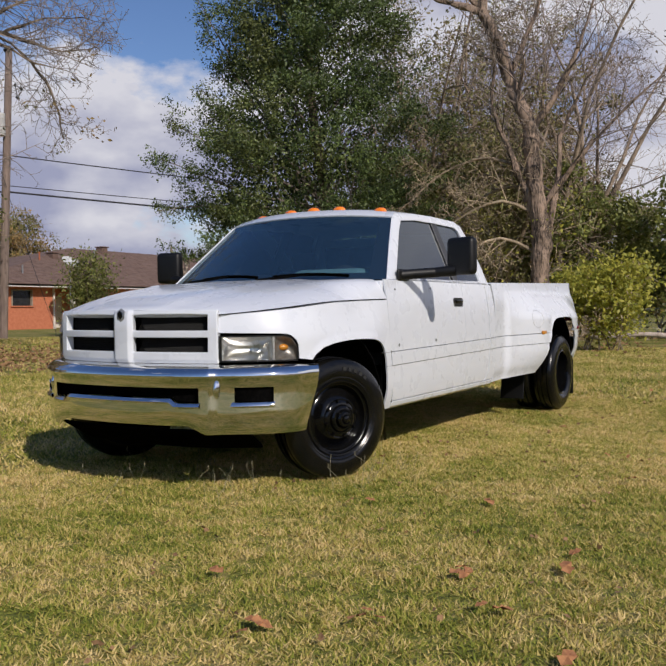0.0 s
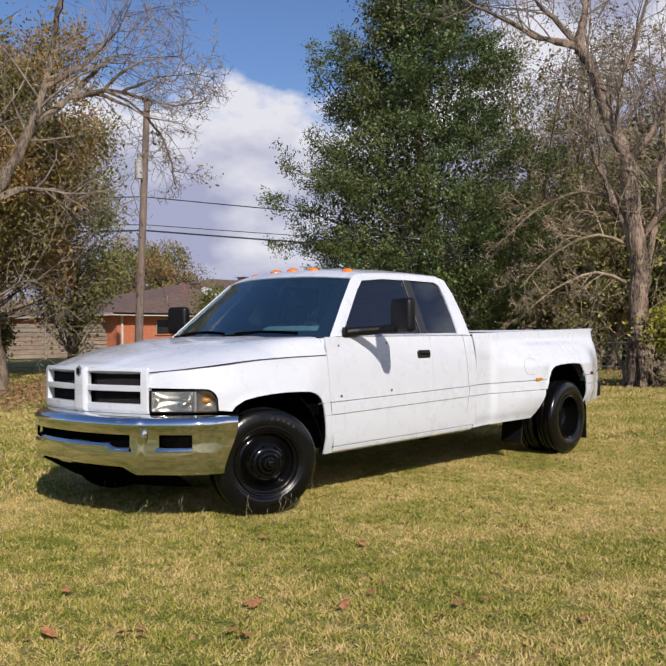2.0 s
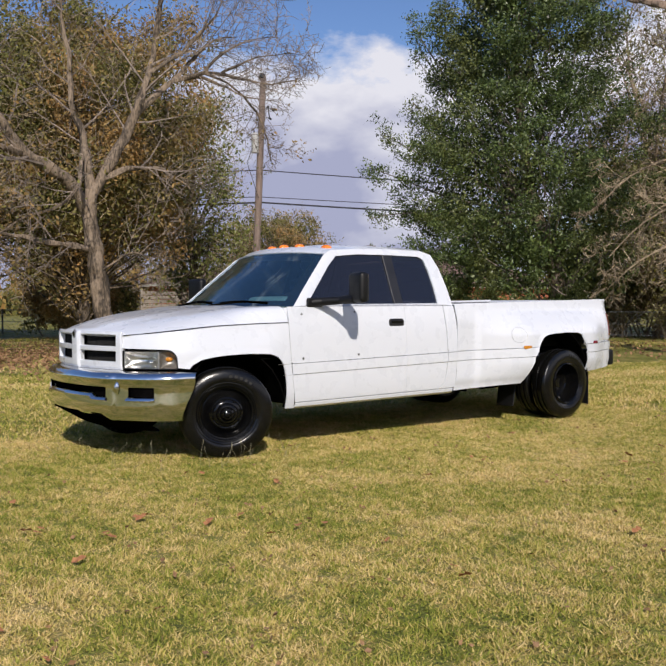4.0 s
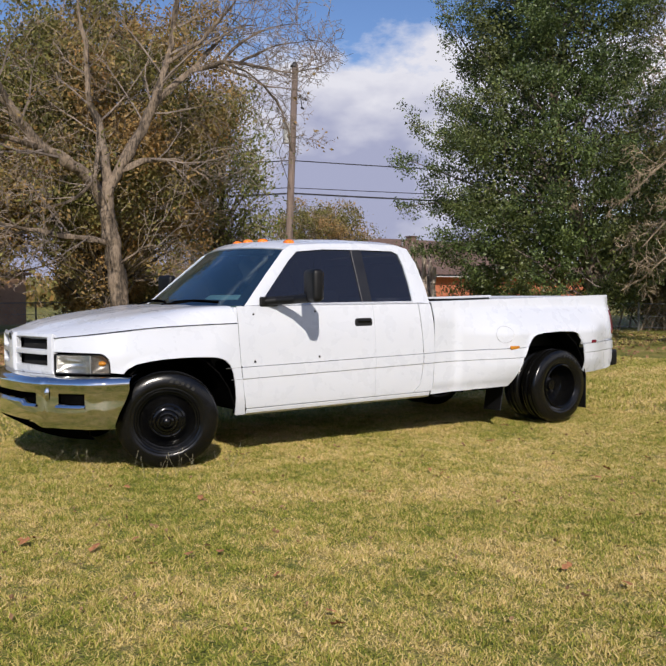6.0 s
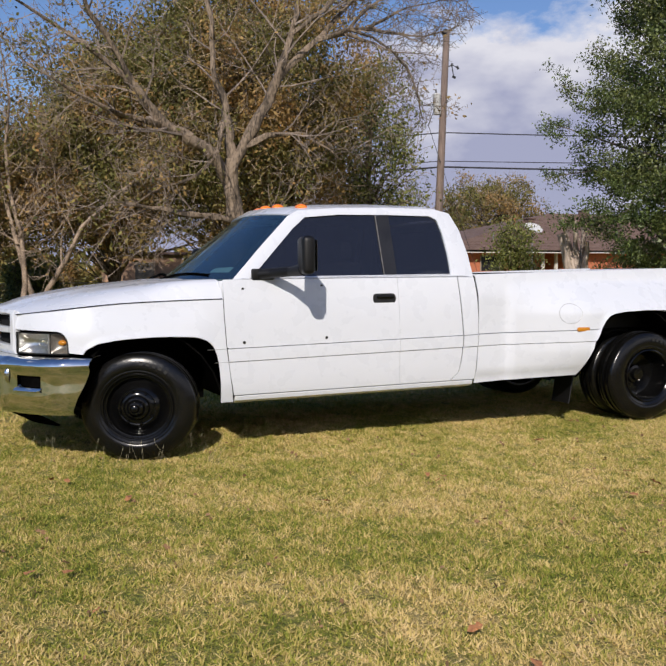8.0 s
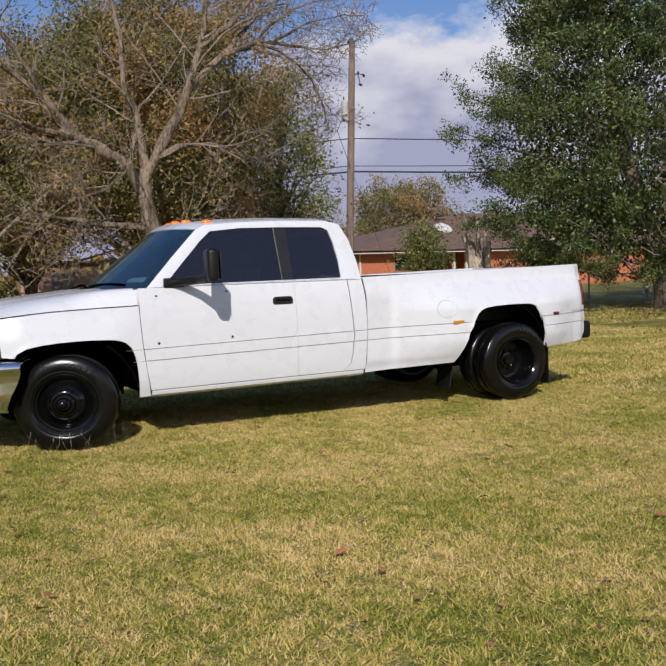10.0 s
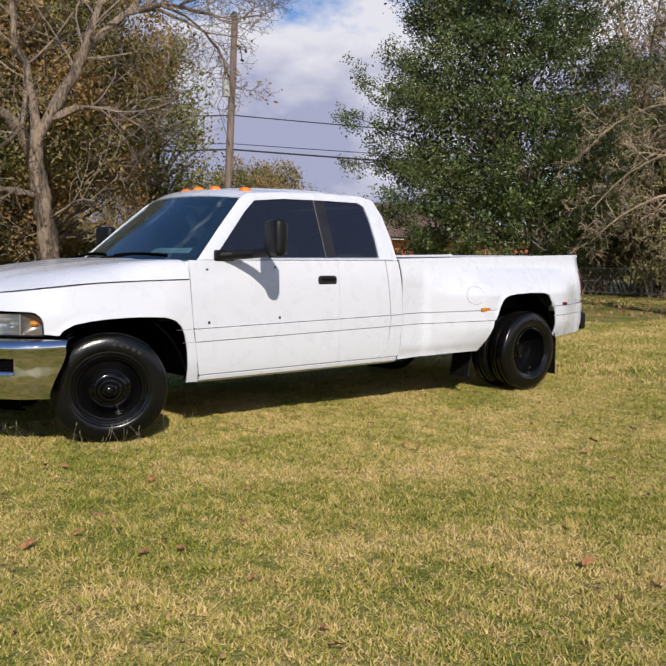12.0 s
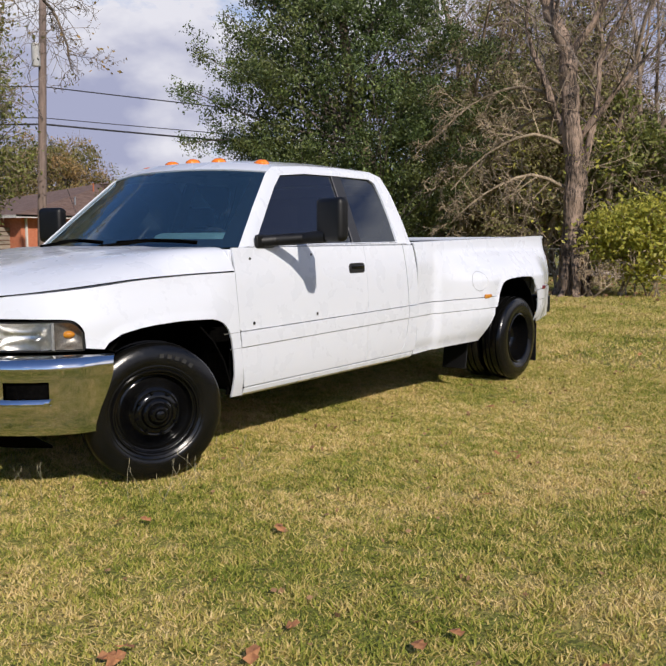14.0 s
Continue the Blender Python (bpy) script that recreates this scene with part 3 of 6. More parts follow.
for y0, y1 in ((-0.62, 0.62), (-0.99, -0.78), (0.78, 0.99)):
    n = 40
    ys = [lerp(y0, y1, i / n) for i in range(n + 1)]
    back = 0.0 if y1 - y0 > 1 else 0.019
    # sheet behind the hole, coloured near-black as the shade inside it
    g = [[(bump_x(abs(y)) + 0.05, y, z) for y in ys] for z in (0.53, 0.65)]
    sheet("slot_shade", g, M_DARK, bumper, label="near-black sheet behind the bumper opening")
    up = [0.024 * (1 - ramp01(abs(y), 0.43, 0.46)) if y1 - y0 > 1 else 0.0 for y in ys]
    lip = [[(bump_x(abs(y)) + back + dx, y, 0.546 + dz + u) for y, u in zip(ys, up)] for dx, dz in ((0.014, 0.012), (0.0, 0.008), (-0.016, -0.003), (-0.021, -0.013), (-0.004, -0.024))]
    sheet("slot_lip", lip, M_CHROME, bumper, 0.002, label="chrome lip under the opening", angle=70)
# small upright guards between the slot and the lamp holes
for s in SIDES:
    v, f = lathe([(-0.016, 0.0), (-0.013, 0.012), (-0.006, 0.018), (0.004, 0.020)], 18)
    gx = bump_x(0.70) + 0.014
    raw("bumper_guard", [(gx + y * 1.4, s * (0.70 + x), 0.622 + z * 2.6) for x, y, z in v], f, M_CHROME, bumper, "small upright chrome guard", angle=70)
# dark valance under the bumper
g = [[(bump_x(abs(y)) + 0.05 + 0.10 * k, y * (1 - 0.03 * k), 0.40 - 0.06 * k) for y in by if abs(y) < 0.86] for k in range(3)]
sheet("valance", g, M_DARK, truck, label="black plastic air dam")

# headlights: thin frame, two bowls and a divider behind one clear lens
def lamp_grid(s, u0, u1, cols, rows, depth, edge=0.0, lift=0.0):
    out = []
    for r in range(rows + 1):
        v = r / rows
        row = []
        for c in range(cols + 1):
            f = c / cols
            u = lerp(u0, u1, f)
            x = lerp(-0.692, -0.402, u)
            low = 0.764 + edge
            high = 0.906 - edge - 0.075 * max(0.0, (u - 0.72) / 0.28) ** 3
            hollow = depth * (math.sin(math.pi * f) * math.sin(math.pi * v)) ** 0.55 + lift
            row.append((x + 0.75 * hollow, s * (fender_half(x) - 0.006 - 0.65 * hollow), lerp(low, high, v)))
        out.append(row)
    return out


for s in SIDES:
    flip = 1 if s < 0 else -1
    ring = lamp_grid(s, 0.0, 1.0, 44, 22, 0.0)
    inside = {(r, c) for r in range(1, 21) for c in range(1, 43)}
    holder = sheet("headlight", ring, M_PLASTIC, truck, 0.008, inside, "clear headlight with silver bowl and amber corner lamp")
    sheet("lens", [row[::flip] for row in lamp_grid(s, 0.012, 0.988, 24, 6, 0.0, 0.003, -0.005)], M_GLASS_CLEAR, holder, 0.0, (), "clear lamp lens").visible_shadow = False
    sheet("bucket", lamp_grid(s, 0.03, 0.595, 18, 12, 0.085, 0.008, 0.012), M_REFLECT, holder, 0.003, (), "silver bowl reflector", 70)
    sheet("corner_bowl", lamp_grid(s, 0.625, 0.975, 14, 10, 0.050, 0.008, 0.012), M_SMOKE, holder, 0.003, (), "grey corner lamp bowl", 70)
    sheet("divider", lamp_grid(s, 0.595, 0.625, 2, 6, 0.0, 0.006, 0.003), M_STEEL, holder, 0.008)
    for u, r, mat, nm, lab in ((0.40, 0.030, M_GLASS_CLEAR, "bulb", "clear bulb"), (0.76, 0.019, M_MARKER, "turn_bulb", "amber bulb")):
        x0 = lerp(-0.692, -0.402, u)
        v, f = lathe([(0.032, 0.0), (0.026, r * 0.55), (0.012, r * 0.9), (0.0, r), (-0.02, r * 0.8), (-0.03, 0.0)], 16)
        m = Matrix.Translation((x0 + 0.040, s * (fender_half(x0) - 0.042), 0.838)) @ Matrix.Rotation(s * radians(-40), 4, "Z") @ Matrix.Diagonal((1, s, 1, 1))
        raw(nm, [m @ Vector(p) for p in v], f, mat, holder, lab)

# greenhouse: pillars and roof rails round the side glass
OUTER = [(0.70, 1.236), (0.95, 1.474), (1.19, 1.692), (1.28, 1.737), (1.60, 1.762), (2.00, 1.774), (2.45, 1.772), (2.580, 1.740), (2.640, 1.61), (2.668, 1.42), (2.672, 1.237), (2.0, 1.236), (1.3, 1.236)]
INNER = [(0.832, 1.246), (1.03, 1.435), (1.210, 1.605), (1.32, 1.690), (1.60, 1.716), (2.00, 1.722), (2.39, 1.720), (2.450, 1.690), (2.478, 1.58), (2.484, 1.42), (2.470, 1.260), (2.0, 1.256), (1.3, 1.252)]


def glass_half(z):
    return 1.047 - (z - 1.236) * 0.50


for s in SIDES:
    mid = [(lerp(a[0], b[0], 0.5), lerp(a[1], b[1], 0.5)) for a, b in zip(OUTER, INNER)]
    loops = [[(x, s * (glass_half(z) - d), z) for x, z in (loop + loop[:1])] for loop, d in ((OUTER, 0.012), (mid, -0.004), (INNER, 0.0), (INNER, 0.02))]
    sheet("cab_side_frame", loops, M_WHITE, truck, 0.008, label="white pillars and roof rail", angle=50)
    cut = [(0.815, 1.232), (1.03, 1.445), (1.210, 1.615), (1.32, 1.697), (1.60, 1.722), (1.94, 1.728), (1.91, 1.25), (1.3, 1.24)]
    for nm, loop in (("door_glass", cut), ("quarter_glass", [(1.975, 1.25), (2.01, 1.728), (2.39, 1.726), (2.457, 1.692), (2.486, 1.58), (2.492, 1.42), (2.478, 1.25)])):
        v = [(x, s * (glass_half(z) - 0.014), z) for x, z in loop]
        raw(nm, v, [tuple(range(len(v)))[:: (-1 if s < 0 else 1)]], M_TINT, truck, "dark tinted side glass", False).visible_shadow = False
    v = [(x, s * (glass_half(z) - 0.008), z) for x, z in ((1.890, 1.25), (1.916, 1.722), (1.97, 1.724), (2.030, 1.724), (1.996, 1.25), (1.94, 1.25))]
    v += [(x, y - s * 0.02, z) for x, y, z in v]
    f = [(0, 1, 2, 3, 4, 5), (11, 10, 9, 8, 7, 6)] + [(i, i + 6, (i + 1) % 6 + 6, (i + 1) % 6) for i in range(6)]
    raw("pillar", v, f, M_PILLAR, truck, "wide black pillar between the side windows", False)
    v, f = tubes([((1.886, s * (glass_half(1.25) - 0.004), 1.25), (1.912, s * (glass_half(1.72) - 0.004), 1.72), 0.0045, 0.0045)], True, 6)
    raw("pillar_seal", v, f, M_SMOKE, truck, "worn grey rubber seal")
    rail = [((x, s * (glass_half(z) + 0.002), z), (x2, s * (glass_half(z2) + 0.002), z2), 0.006, 0.006) for (x, z), (x2, z2) in zip([(0.82, 1.243), (1.3, 1.247), (2.0, 1.251)], [(1.3, 1.247), (2.0, 1.251), (2.46, 1.256)])]
    v, f = tubes(rail, True)
    raw("window_seal", v, f, M_PLASTIC, truck)
    edge = [(2.522, 1.236), (2.532, 1.34), (2.536, 1.45), (2.534, 1.60), (2.515, 1.72)]
    v, f = tubes([((x, s * (glass_half(z) - 0.0035), z), (x2, s * (glass_half(z2) - 0.0035), z2), 0.0045, 0.0045) for (x, z), (x2, z2) in zip(edge, edge[1:])], True, 6)
    raw("door_seam", v, f, M_SMOKE, truck, "thin grey seam at the rear door edge")

pillar_x = table([(z, x) for x, z in OUTER[:3]])


def windshield_grid(inset, out):
    rows = []
    for r in range(11):
        u = r / 10
        z = lerp(1.238, 1.700, u)
        half = glass_half(z) - 0.012 - inset
        px = pillar_x(min(z, 1.692)) + 0.02
        row = []
        for c in range(17):
            t = -1 + c / 8
            row.append((px - out - lerp(0.26, 0.12, u) * (1 - t * t), half * t, z + 0.028 * u * (1 - t * t)))
        rows.append(row)
    return rows


sheet("windshield", windshield_grid(0.0, 0.0)[::-1], M_WINDSHIELD, truck, 0.0, (), "blue-grey windshield glass").visible_shadow = False
edge = {(r, c) for r in range(1, 9) for c in range(1, 15)} | {(9, c) for c in range(1, 15)}
sheet("windshield_border", windshield_grid(0.004, -0.006), M_PLASTIC, truck, 0.003, edge, "black windshield border")

# roof
roof_loop = [(1.212, 1.703)] + OUTER[3:8] + [(2.608, 1.68)]
grid = []
for k, (x, z) in enumerate(roof_loop):
    half = glass_half(z) - 0.012
    bulge = (0.12, 0.10, 0.03, 0, 0, 0, -0.02)[k]
    crown = (0.030, 0.045, 0.060, 0.062, 0.060, 0.055, 0.04)[k]
    grid.append([(x - bulge * (1 - t * t), half * t, z + crown * (1 - abs(t) ** 2.4)) for t in [-1 + c / 10 for c in range(21)]])
sheet("roof", grid, M_WHITE, truck, 0.010, label="white cab roof", angle=60)
# back of the cab with its window
bw = [[(x, t * (glass_half(max(z, 1.236)) - 0.015), z) for t in (-1, -0.75, 0, 0.75, 1)] for x, z in ((2.605, 1.69), (2.632, 1.62), (2.664, 1.29), (2.664, 1.22), (2.650, 0.45))]
sheet("cab_back", bw, M_WHITE, truck, 0.01, {(1, 1), (1, 2)})
bw = [[(x - 0.005, t * 0.80, z) for t in (-1, 1)] for x, z in ((2.632, 1.62), (2.664, 1.29))]
sheet("rear_glass", bw, M_TINT, truck, 0.0, label="dark rear window")

# roof clearance lamps
for x, y in ((1.37, -0.606), (1.30, -0.249), (1.28, 0.0), (1.30, 0.249), (1.37, 0.606)):
    v, f = lathe([(-0.05, 0.0), (-0.048, 0.016), (-0.036, 0.026), (0.0, 0.032), (0.036, 0.026), (0.048, 0.016), (0.05, 0.0)], 12)
    zc = 1.770 + 0.024 * (1 - (y / 0.6) ** 2)
    raw("clearance_lamp", [(a * 1.6 + x, b + y, c * 1.05 + zc) for a, b, c in v], f, M_AMBER, truck, "amber roof clearance lamp")

# wipers
for y0, y1 in ((-0.78, -0.20), (-0.06, 0.52)):
    rods = []
    for k in range(8):
        a, b = k / 8, (k + 1) / 8
        pts = []
        for q in (a, b):
            y = lerp(y0, y1, q)
            zq = 1.268 + 0.012 * math.sin(math.pi * q)
            pts.append((glass_base_x(y) - 0.012 + (zq - 1.238) * 0.95 - 0.02, y, zq))
        rods.append((*pts, 0.013, 0.013))
    rods.append(((glass_base_x(y1) - 0.06, y1 + 0.12, 1.240), rods[4][0], 0.013, 0.011))
    v, f = tubes(rods, True)
    raw("wiper", v, f, M_DARK, truck, "black windshield wiper")

# towing mirrors, door handles, body plugs, side markers
for s in SIDES:
    bm = box_bm([(-0.045, 0.045, -0.122, 0.122, -0.128, 0.128)], 0.036, 4)
    bmesh.ops.transform(bm, matrix=Matrix.Translation((1.095, s * 1.470, 1.395)) @ Matrix.Rotation(s * radians(10), 4, "Z"), verts=bm.verts)
    head = part("side_mirror", bm, M_PLASTIC, truck, "large black towing mirror", angle=60)
    bm = box_bm([(1.142, 1.146, s * 1.470 - 0.08, s * 1.470 + 0.08, 1.29, 1.50)], 0.001, 1)
    part("mirror_glass", bm, M_CHROME, head, "mirror pane")
    arm = [((0.88, s * 1.03, 1.268), (0.96, s * 1.12, 1.278), 0.036, 0.035), ((0.96, s * 1.12, 1.278), (1.05, s * 1.27, 1.288), 0.035, 0.034), ((1.05, s * 1.27, 1.288), (1.09, s * 1.42, 1.300), 0.034, 0.040)]
    v, f = tubes(arm, True, 14)
    raw("mirror_arm", v, f, M_PLASTIC, head, angle=60)
    bm = box_bm([(0.83, 1.0, s * 1.058 - 0.014, s * 1.058 + 0.014, 1.232, 1.31)], 0.012, 3)
    part("mirror_base", bm, M_PLASTIC, head)
    bm = box_bm([(1.765, 1.955, s * 1.083 - 0.008, s * 1.083 + 0.010, 1.045, 1.122)], 0.0, 1)
    corner = [e for e in bm.edges if abs(e.verts[0].co.y - e.verts[1].co.y) > 0.01]
    bmesh.ops.bevel(bm, geom=corner, offset=0.032, segments=5, affect="EDGES", profile=0.5)
    hnd = part("door_handle", bm, M_PILLAR, truck, "black door handle")
    bm = box_bm([(1.795, 1.935, s * 1.096 - 0.008, s * 1.096 + 0.006, 1.085, 1.108)], 0.006, 2)
    part("pull", bm, M_BLACKPAINT, hnd)
    for x, z in ((0.762, 1.17), (0.757, 0.802), (1.379, 0.813), (1.358, 1.185)):
        v, f = lathe([(-0.004, 0.0), (-0.004, 0.009), (0.003, 0.011)], 10)
        raw("hole_plug", [(a + x, s * (cab_half(z) + 0.007), c + z) for a, b, c in v], f, M_PLASTIC, truck, "small dark plug in the door skin")

# bed sides with flared fenders
bed_top = table([(2.66, 1.252), (5.36, 1.306)])
arch_rear = table([(2.66, 0.404), (3.0, 0.414), (3.585, 0.430), (3.615, 0.47), (3.66, 0.59), (3.70, 0.703), (3.762, 0.815), (3.80, 0.87), (3.84, 0.905), (3.90, 0.925), (4.015, 0.937), (4.25, 0.944), (4.45, 0.938), (4.52, 0.915), (4.575, 0.843), (4.61, 0.77), (4.635, 0.685), (4.655, 0.58), (4.665, 0.50), (5.20, 0.515), (5.30, 0.53), (5.36, 0.60)])
bed_line = table([(0.40, 0.0), (0.693, 0.0), (0.696, -0.010), (0.702, -0.010), (0.705, 0.008), (0.7865, 0.008), (0.7885, -0.020), (0.7975, -0.020), (0.800, 0.0), (1.4, 0.0)])


def bed_half(x, z):
    base = 1.092 - 0.035 * ramp01(z, 1.05, 1.31) - 0.03 * (1 - ramp01(z, 0.42, 0.52))
    low = 0.20 * ramp01(x, 2.93, 3.02) + 0.80 * ramp01(x, 2.95, 3.72)
    along = low * (1 - 0.75 * ramp01(x, 4.72, 5.30))
    up = 0.82 * (1 - ramp01(z, 0.92, 1.19)) + 0.18 * (1 - ramp01(z, 1.12, 1.20))
    lip = 0.012 * (1 - ramp01(z - arch_rear(x), 0.0, 0.05)) * ramp01(x, 3.6, 3.7) * (1 - ramp01(x, 4.62, 4.68))
    end = 0.05 * ramp01(x, 5.26, 5.36)
    tuck = 0.62 + 0.38 * ramp01(z, 0.42, 0.66)
    return base + 0.212 * along * up * tuck + bed_line(z - 0.010 * (x - 3)) + lip - end


BX = [2.659, 2.70, 2.76, 2.80, 2.84, 2.88, 2.93, 2.955, 2.98, 3.005, 3.03, 3.08, 3.15, 3.3, 3.45, 3.55, 3.585, 3.60, 3.615, 3.64, 3.66, 3.68, 3.70, 3.73, 3.762, 3.80, 3.84, 3.90, 3.95, 4.015, 4.12, 4.25, 4.36, 4.45, 4.49, 4.52, 4.55, 4.575, 4.595, 4.61, 4.622, 4.635, 4.645, 4.655, 4.66, 4.665, 4.75, 4.85, 4.95, 5.05, 5.15, 5.20, 5.26, 5.30, 5.335, 5.36]
for s in SIDES:
    lines = [0.693, 0.696, 0.702, 0.705, 0.7865, 0.7885, 0.7975, 0.800]
    fine = []
    for k in range(len(lines) + 32):
        row = []
        for x in BX:
            lo, hi = arch_rear(x), bed_top(x)
            fixed = [q + 0.010 * (x - 3) for q in lines]
            marks = [lerp(lo, 0.68, q / 9) if lo < 0.68 else lo for q in range(9)] + [max(lo, q) for q in fixed] + [lerp(max(lo, 0.82), hi, q / 22) for q in range(23)]
            z = marks[min(k, len(marks) - 1)]
            row.append((x + (gap_x(z) - 2.659) * (1 - ramp01(x, 2.66, 2.92)), s * bed_half(x, z), z))
        fine.append(row)
    side = sheet("bed_side", fine, M_WHITE, truck, 0.01, label="white bed side with flared dual-wheel fender", angle=40)
    inner = [[(x, s * 0.93, z) for x in (2.68, 4.0, 5.33)] for z in (0.80, 1.27)]
    sheet("bed_inner_side", inner, M_PLASTIC, truck)
    cap = box_bm([(2.67, 5.33, min(s * 0.925, s * 1.045), max(s * 0.925, s * 1.045), -0.024, 0.004)], 0.003, 2)
    for vtx in cap.verts:
        vtx.co.z += bed_top(vtx.co.x)
    part("rail_cap", cap, M_WHITE, truck, "white bed rail top")
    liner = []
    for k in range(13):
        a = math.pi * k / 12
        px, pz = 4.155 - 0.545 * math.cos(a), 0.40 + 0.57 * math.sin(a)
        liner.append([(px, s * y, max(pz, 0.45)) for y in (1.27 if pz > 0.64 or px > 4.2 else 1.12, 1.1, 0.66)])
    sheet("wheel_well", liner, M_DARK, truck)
    bm = box_bm([(4.70, 4.712, min(s * 0.78, s * 1.275), max(s * 0.78, s * 1.275), 0.13, 0.492), (4.702, 4.710, min(s * 0.78, s * 1.17), max(s * 0.78, s * 1.17), 0.48, 0.80)], 0.004, 1)
    part("mud_flap", bm, M_PLASTIC, truck, "black rubber mud flap")
    bm = box_bm([(3.70, 3.712, min(s * 0.78, s * 1.04), max(s * 0.78, s * 1.04), 0.16, 0.60)], 0.004, 1)
    bmesh.ops.transform(bm, matrix=Matrix.Translation((3.7, 0, 0.60)) @ Matrix.Rotation(radians(10), 4, "Y") @ Matrix.Translation((-3.7, 0, -0.60)), verts=bm.verts)
    part("mud_flap", bm, M_PLASTIC, truck)
    # fuel door outline and marker lamps
    if s < 0:
        ring = []
        for k in range(28):
            a0, a1 = 2 * math.pi * k / 28, 2 * math.pi * (k + 1) / 28
            pts = [(3.478 + 0.098 * math.cos(a), -bed_half(3.478 + 0.098 * math.cos(a), 0.935 + 0.080 * math.sin(a)) - 0.005, 0.935 + 0.080 * math.sin(a)) for a in (a0, a1)]
            ring.append((*pts, 0.0022, 0.0022))
        v, f = tubes(ring)
        raw("fuel_door", v, f, M_STEEL, side, "round fuel filler door seam")
    for x, z, w, mat in ((3.585, 0.806, 0.075, M_MARKER), (4.80, 0.825, 0.05, M_RED)):
        yb = bed_half(x, z) + 0.004
        bm = box_bm([(x - w / 2 * 1.6, x + w / 2 * 1.6, s * yb - 0.012, s * yb + 0.012, z - 0.017, z + 0.017)], 0.008, 3)
        part("side_marker", bm, mat, truck, "amber side marker" if mat is M_MARKER else "red side marker")
    lamp = []
    for z in (0.885, 0.895, 0.95, 1.0, 1.05, 1.10, 1.130, 1.140):
        o = 0.004 if z in (0.885, 1.140) else 0.010
        lamp.append([(x, s * (bed_half(min(x, 5.36), z) + o - d), z) for x, d in ((5.318, 0.004), (5.325, 0.0), (5.345, 0.0), (5.360, 0.002), (5.372, 0.014), (5.376, 0.13))])
    sheet("taillight", lamp, M_RED, truck, 0.012, (), "red vertical taillight", 70)

bm = box_bm([(2.66, 5.33, -0.93, 0.93, 0.78, 0.81), (2.668, 2.70, -1.05, 1.05, 0.45, 1.25)], 0.004, 1)
part("bed_floor", bm, M_PLASTIC, truck, "black bed liner")
bm = box_bm([(5.29, 5.35, -0.97, 0.97, 0.72, 1.30)], 0.02, 3)
part("tailgate", bm, M_WHITE, truck, "white tailgate")
bm = box_bm([(5.345, 5.47, -1.10, 1.10, 0.53, 0.71), (5.25, 5.37, -1.085, -1.02, 0.53, 0.66), (5.25, 5.37, 1.02, 1.085, 0.53, 0.66)], 0.03, 4)
part("rear_bumper", bm, M_PLASTIC, truck, "black step rear bumper")

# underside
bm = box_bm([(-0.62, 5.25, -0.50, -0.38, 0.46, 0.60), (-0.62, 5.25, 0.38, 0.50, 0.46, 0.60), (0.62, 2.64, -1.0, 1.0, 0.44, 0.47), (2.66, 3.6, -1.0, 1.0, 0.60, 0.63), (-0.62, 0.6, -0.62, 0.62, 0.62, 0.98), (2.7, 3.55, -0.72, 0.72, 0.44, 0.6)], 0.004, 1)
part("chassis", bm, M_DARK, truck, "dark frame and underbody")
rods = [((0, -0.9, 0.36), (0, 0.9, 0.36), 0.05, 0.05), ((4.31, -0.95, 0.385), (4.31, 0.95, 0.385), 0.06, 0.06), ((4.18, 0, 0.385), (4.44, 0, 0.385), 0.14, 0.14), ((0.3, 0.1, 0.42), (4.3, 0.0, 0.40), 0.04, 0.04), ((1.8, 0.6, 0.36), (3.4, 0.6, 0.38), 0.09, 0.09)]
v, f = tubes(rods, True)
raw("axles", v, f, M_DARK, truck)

# wheels
TYRE = [(0.098, 0.215), (0.114, 0.238), (0.122, 0.250), (0.121, 0.256), (0.126, 0.262), (0.128, 0.285), (0.122, 0.325), (0.104, 0.356), (0.092, 0.368), (0.062, 0.372), (0.060, 0.362), (0.050, 0.362), (0.048, 0.373), (0.018, 0.374), (0.016, 0.363), (0.006, 0.363)]
TYRE = TYRE + [(-y, r) for y, r in reversed(TYRE)]
FRONT_RIM = [(0.112, 0.236), (0.120, 0.230), (0.118, 0.222), (0.100, 0.218), (0.092, 0.212), (0.090, 0.204), (0.060, 0.198), (0.048, 0.190), (0.052, 0.178), (0.072, 0.160), (0.094, 0.142), (0.110, 0.128), (0.116, 0.120), (0.114, 0.114), (0.122, 0.108), (0.130, 0.096), (0.132, 0.086), (0.128, 0.082), (0.146, 0.078), (0.156, 0.068), (0.158, 0.058), (0.153, 0.054), (0.176, 0.050), (0.188, 0.040), (0.190, 0.030), (0.185, 0.026), (0.198, 0.022), (0.204, 0.010), (0.205, 0.0)]
REAR_RIM = [(0.112, 0.222), (0.116, 0.215), (0.106, 0.206), (0.060, 0.200), (0.0, 0.194), (-0.05, 0.188), (-0.075, 0.175), (-0.09, 0.12), (-0.085, 0.08), (-0.06, 0.075), (-0.055, 0.052), (-0.02, 0.048), (-0.015, 0.0)]


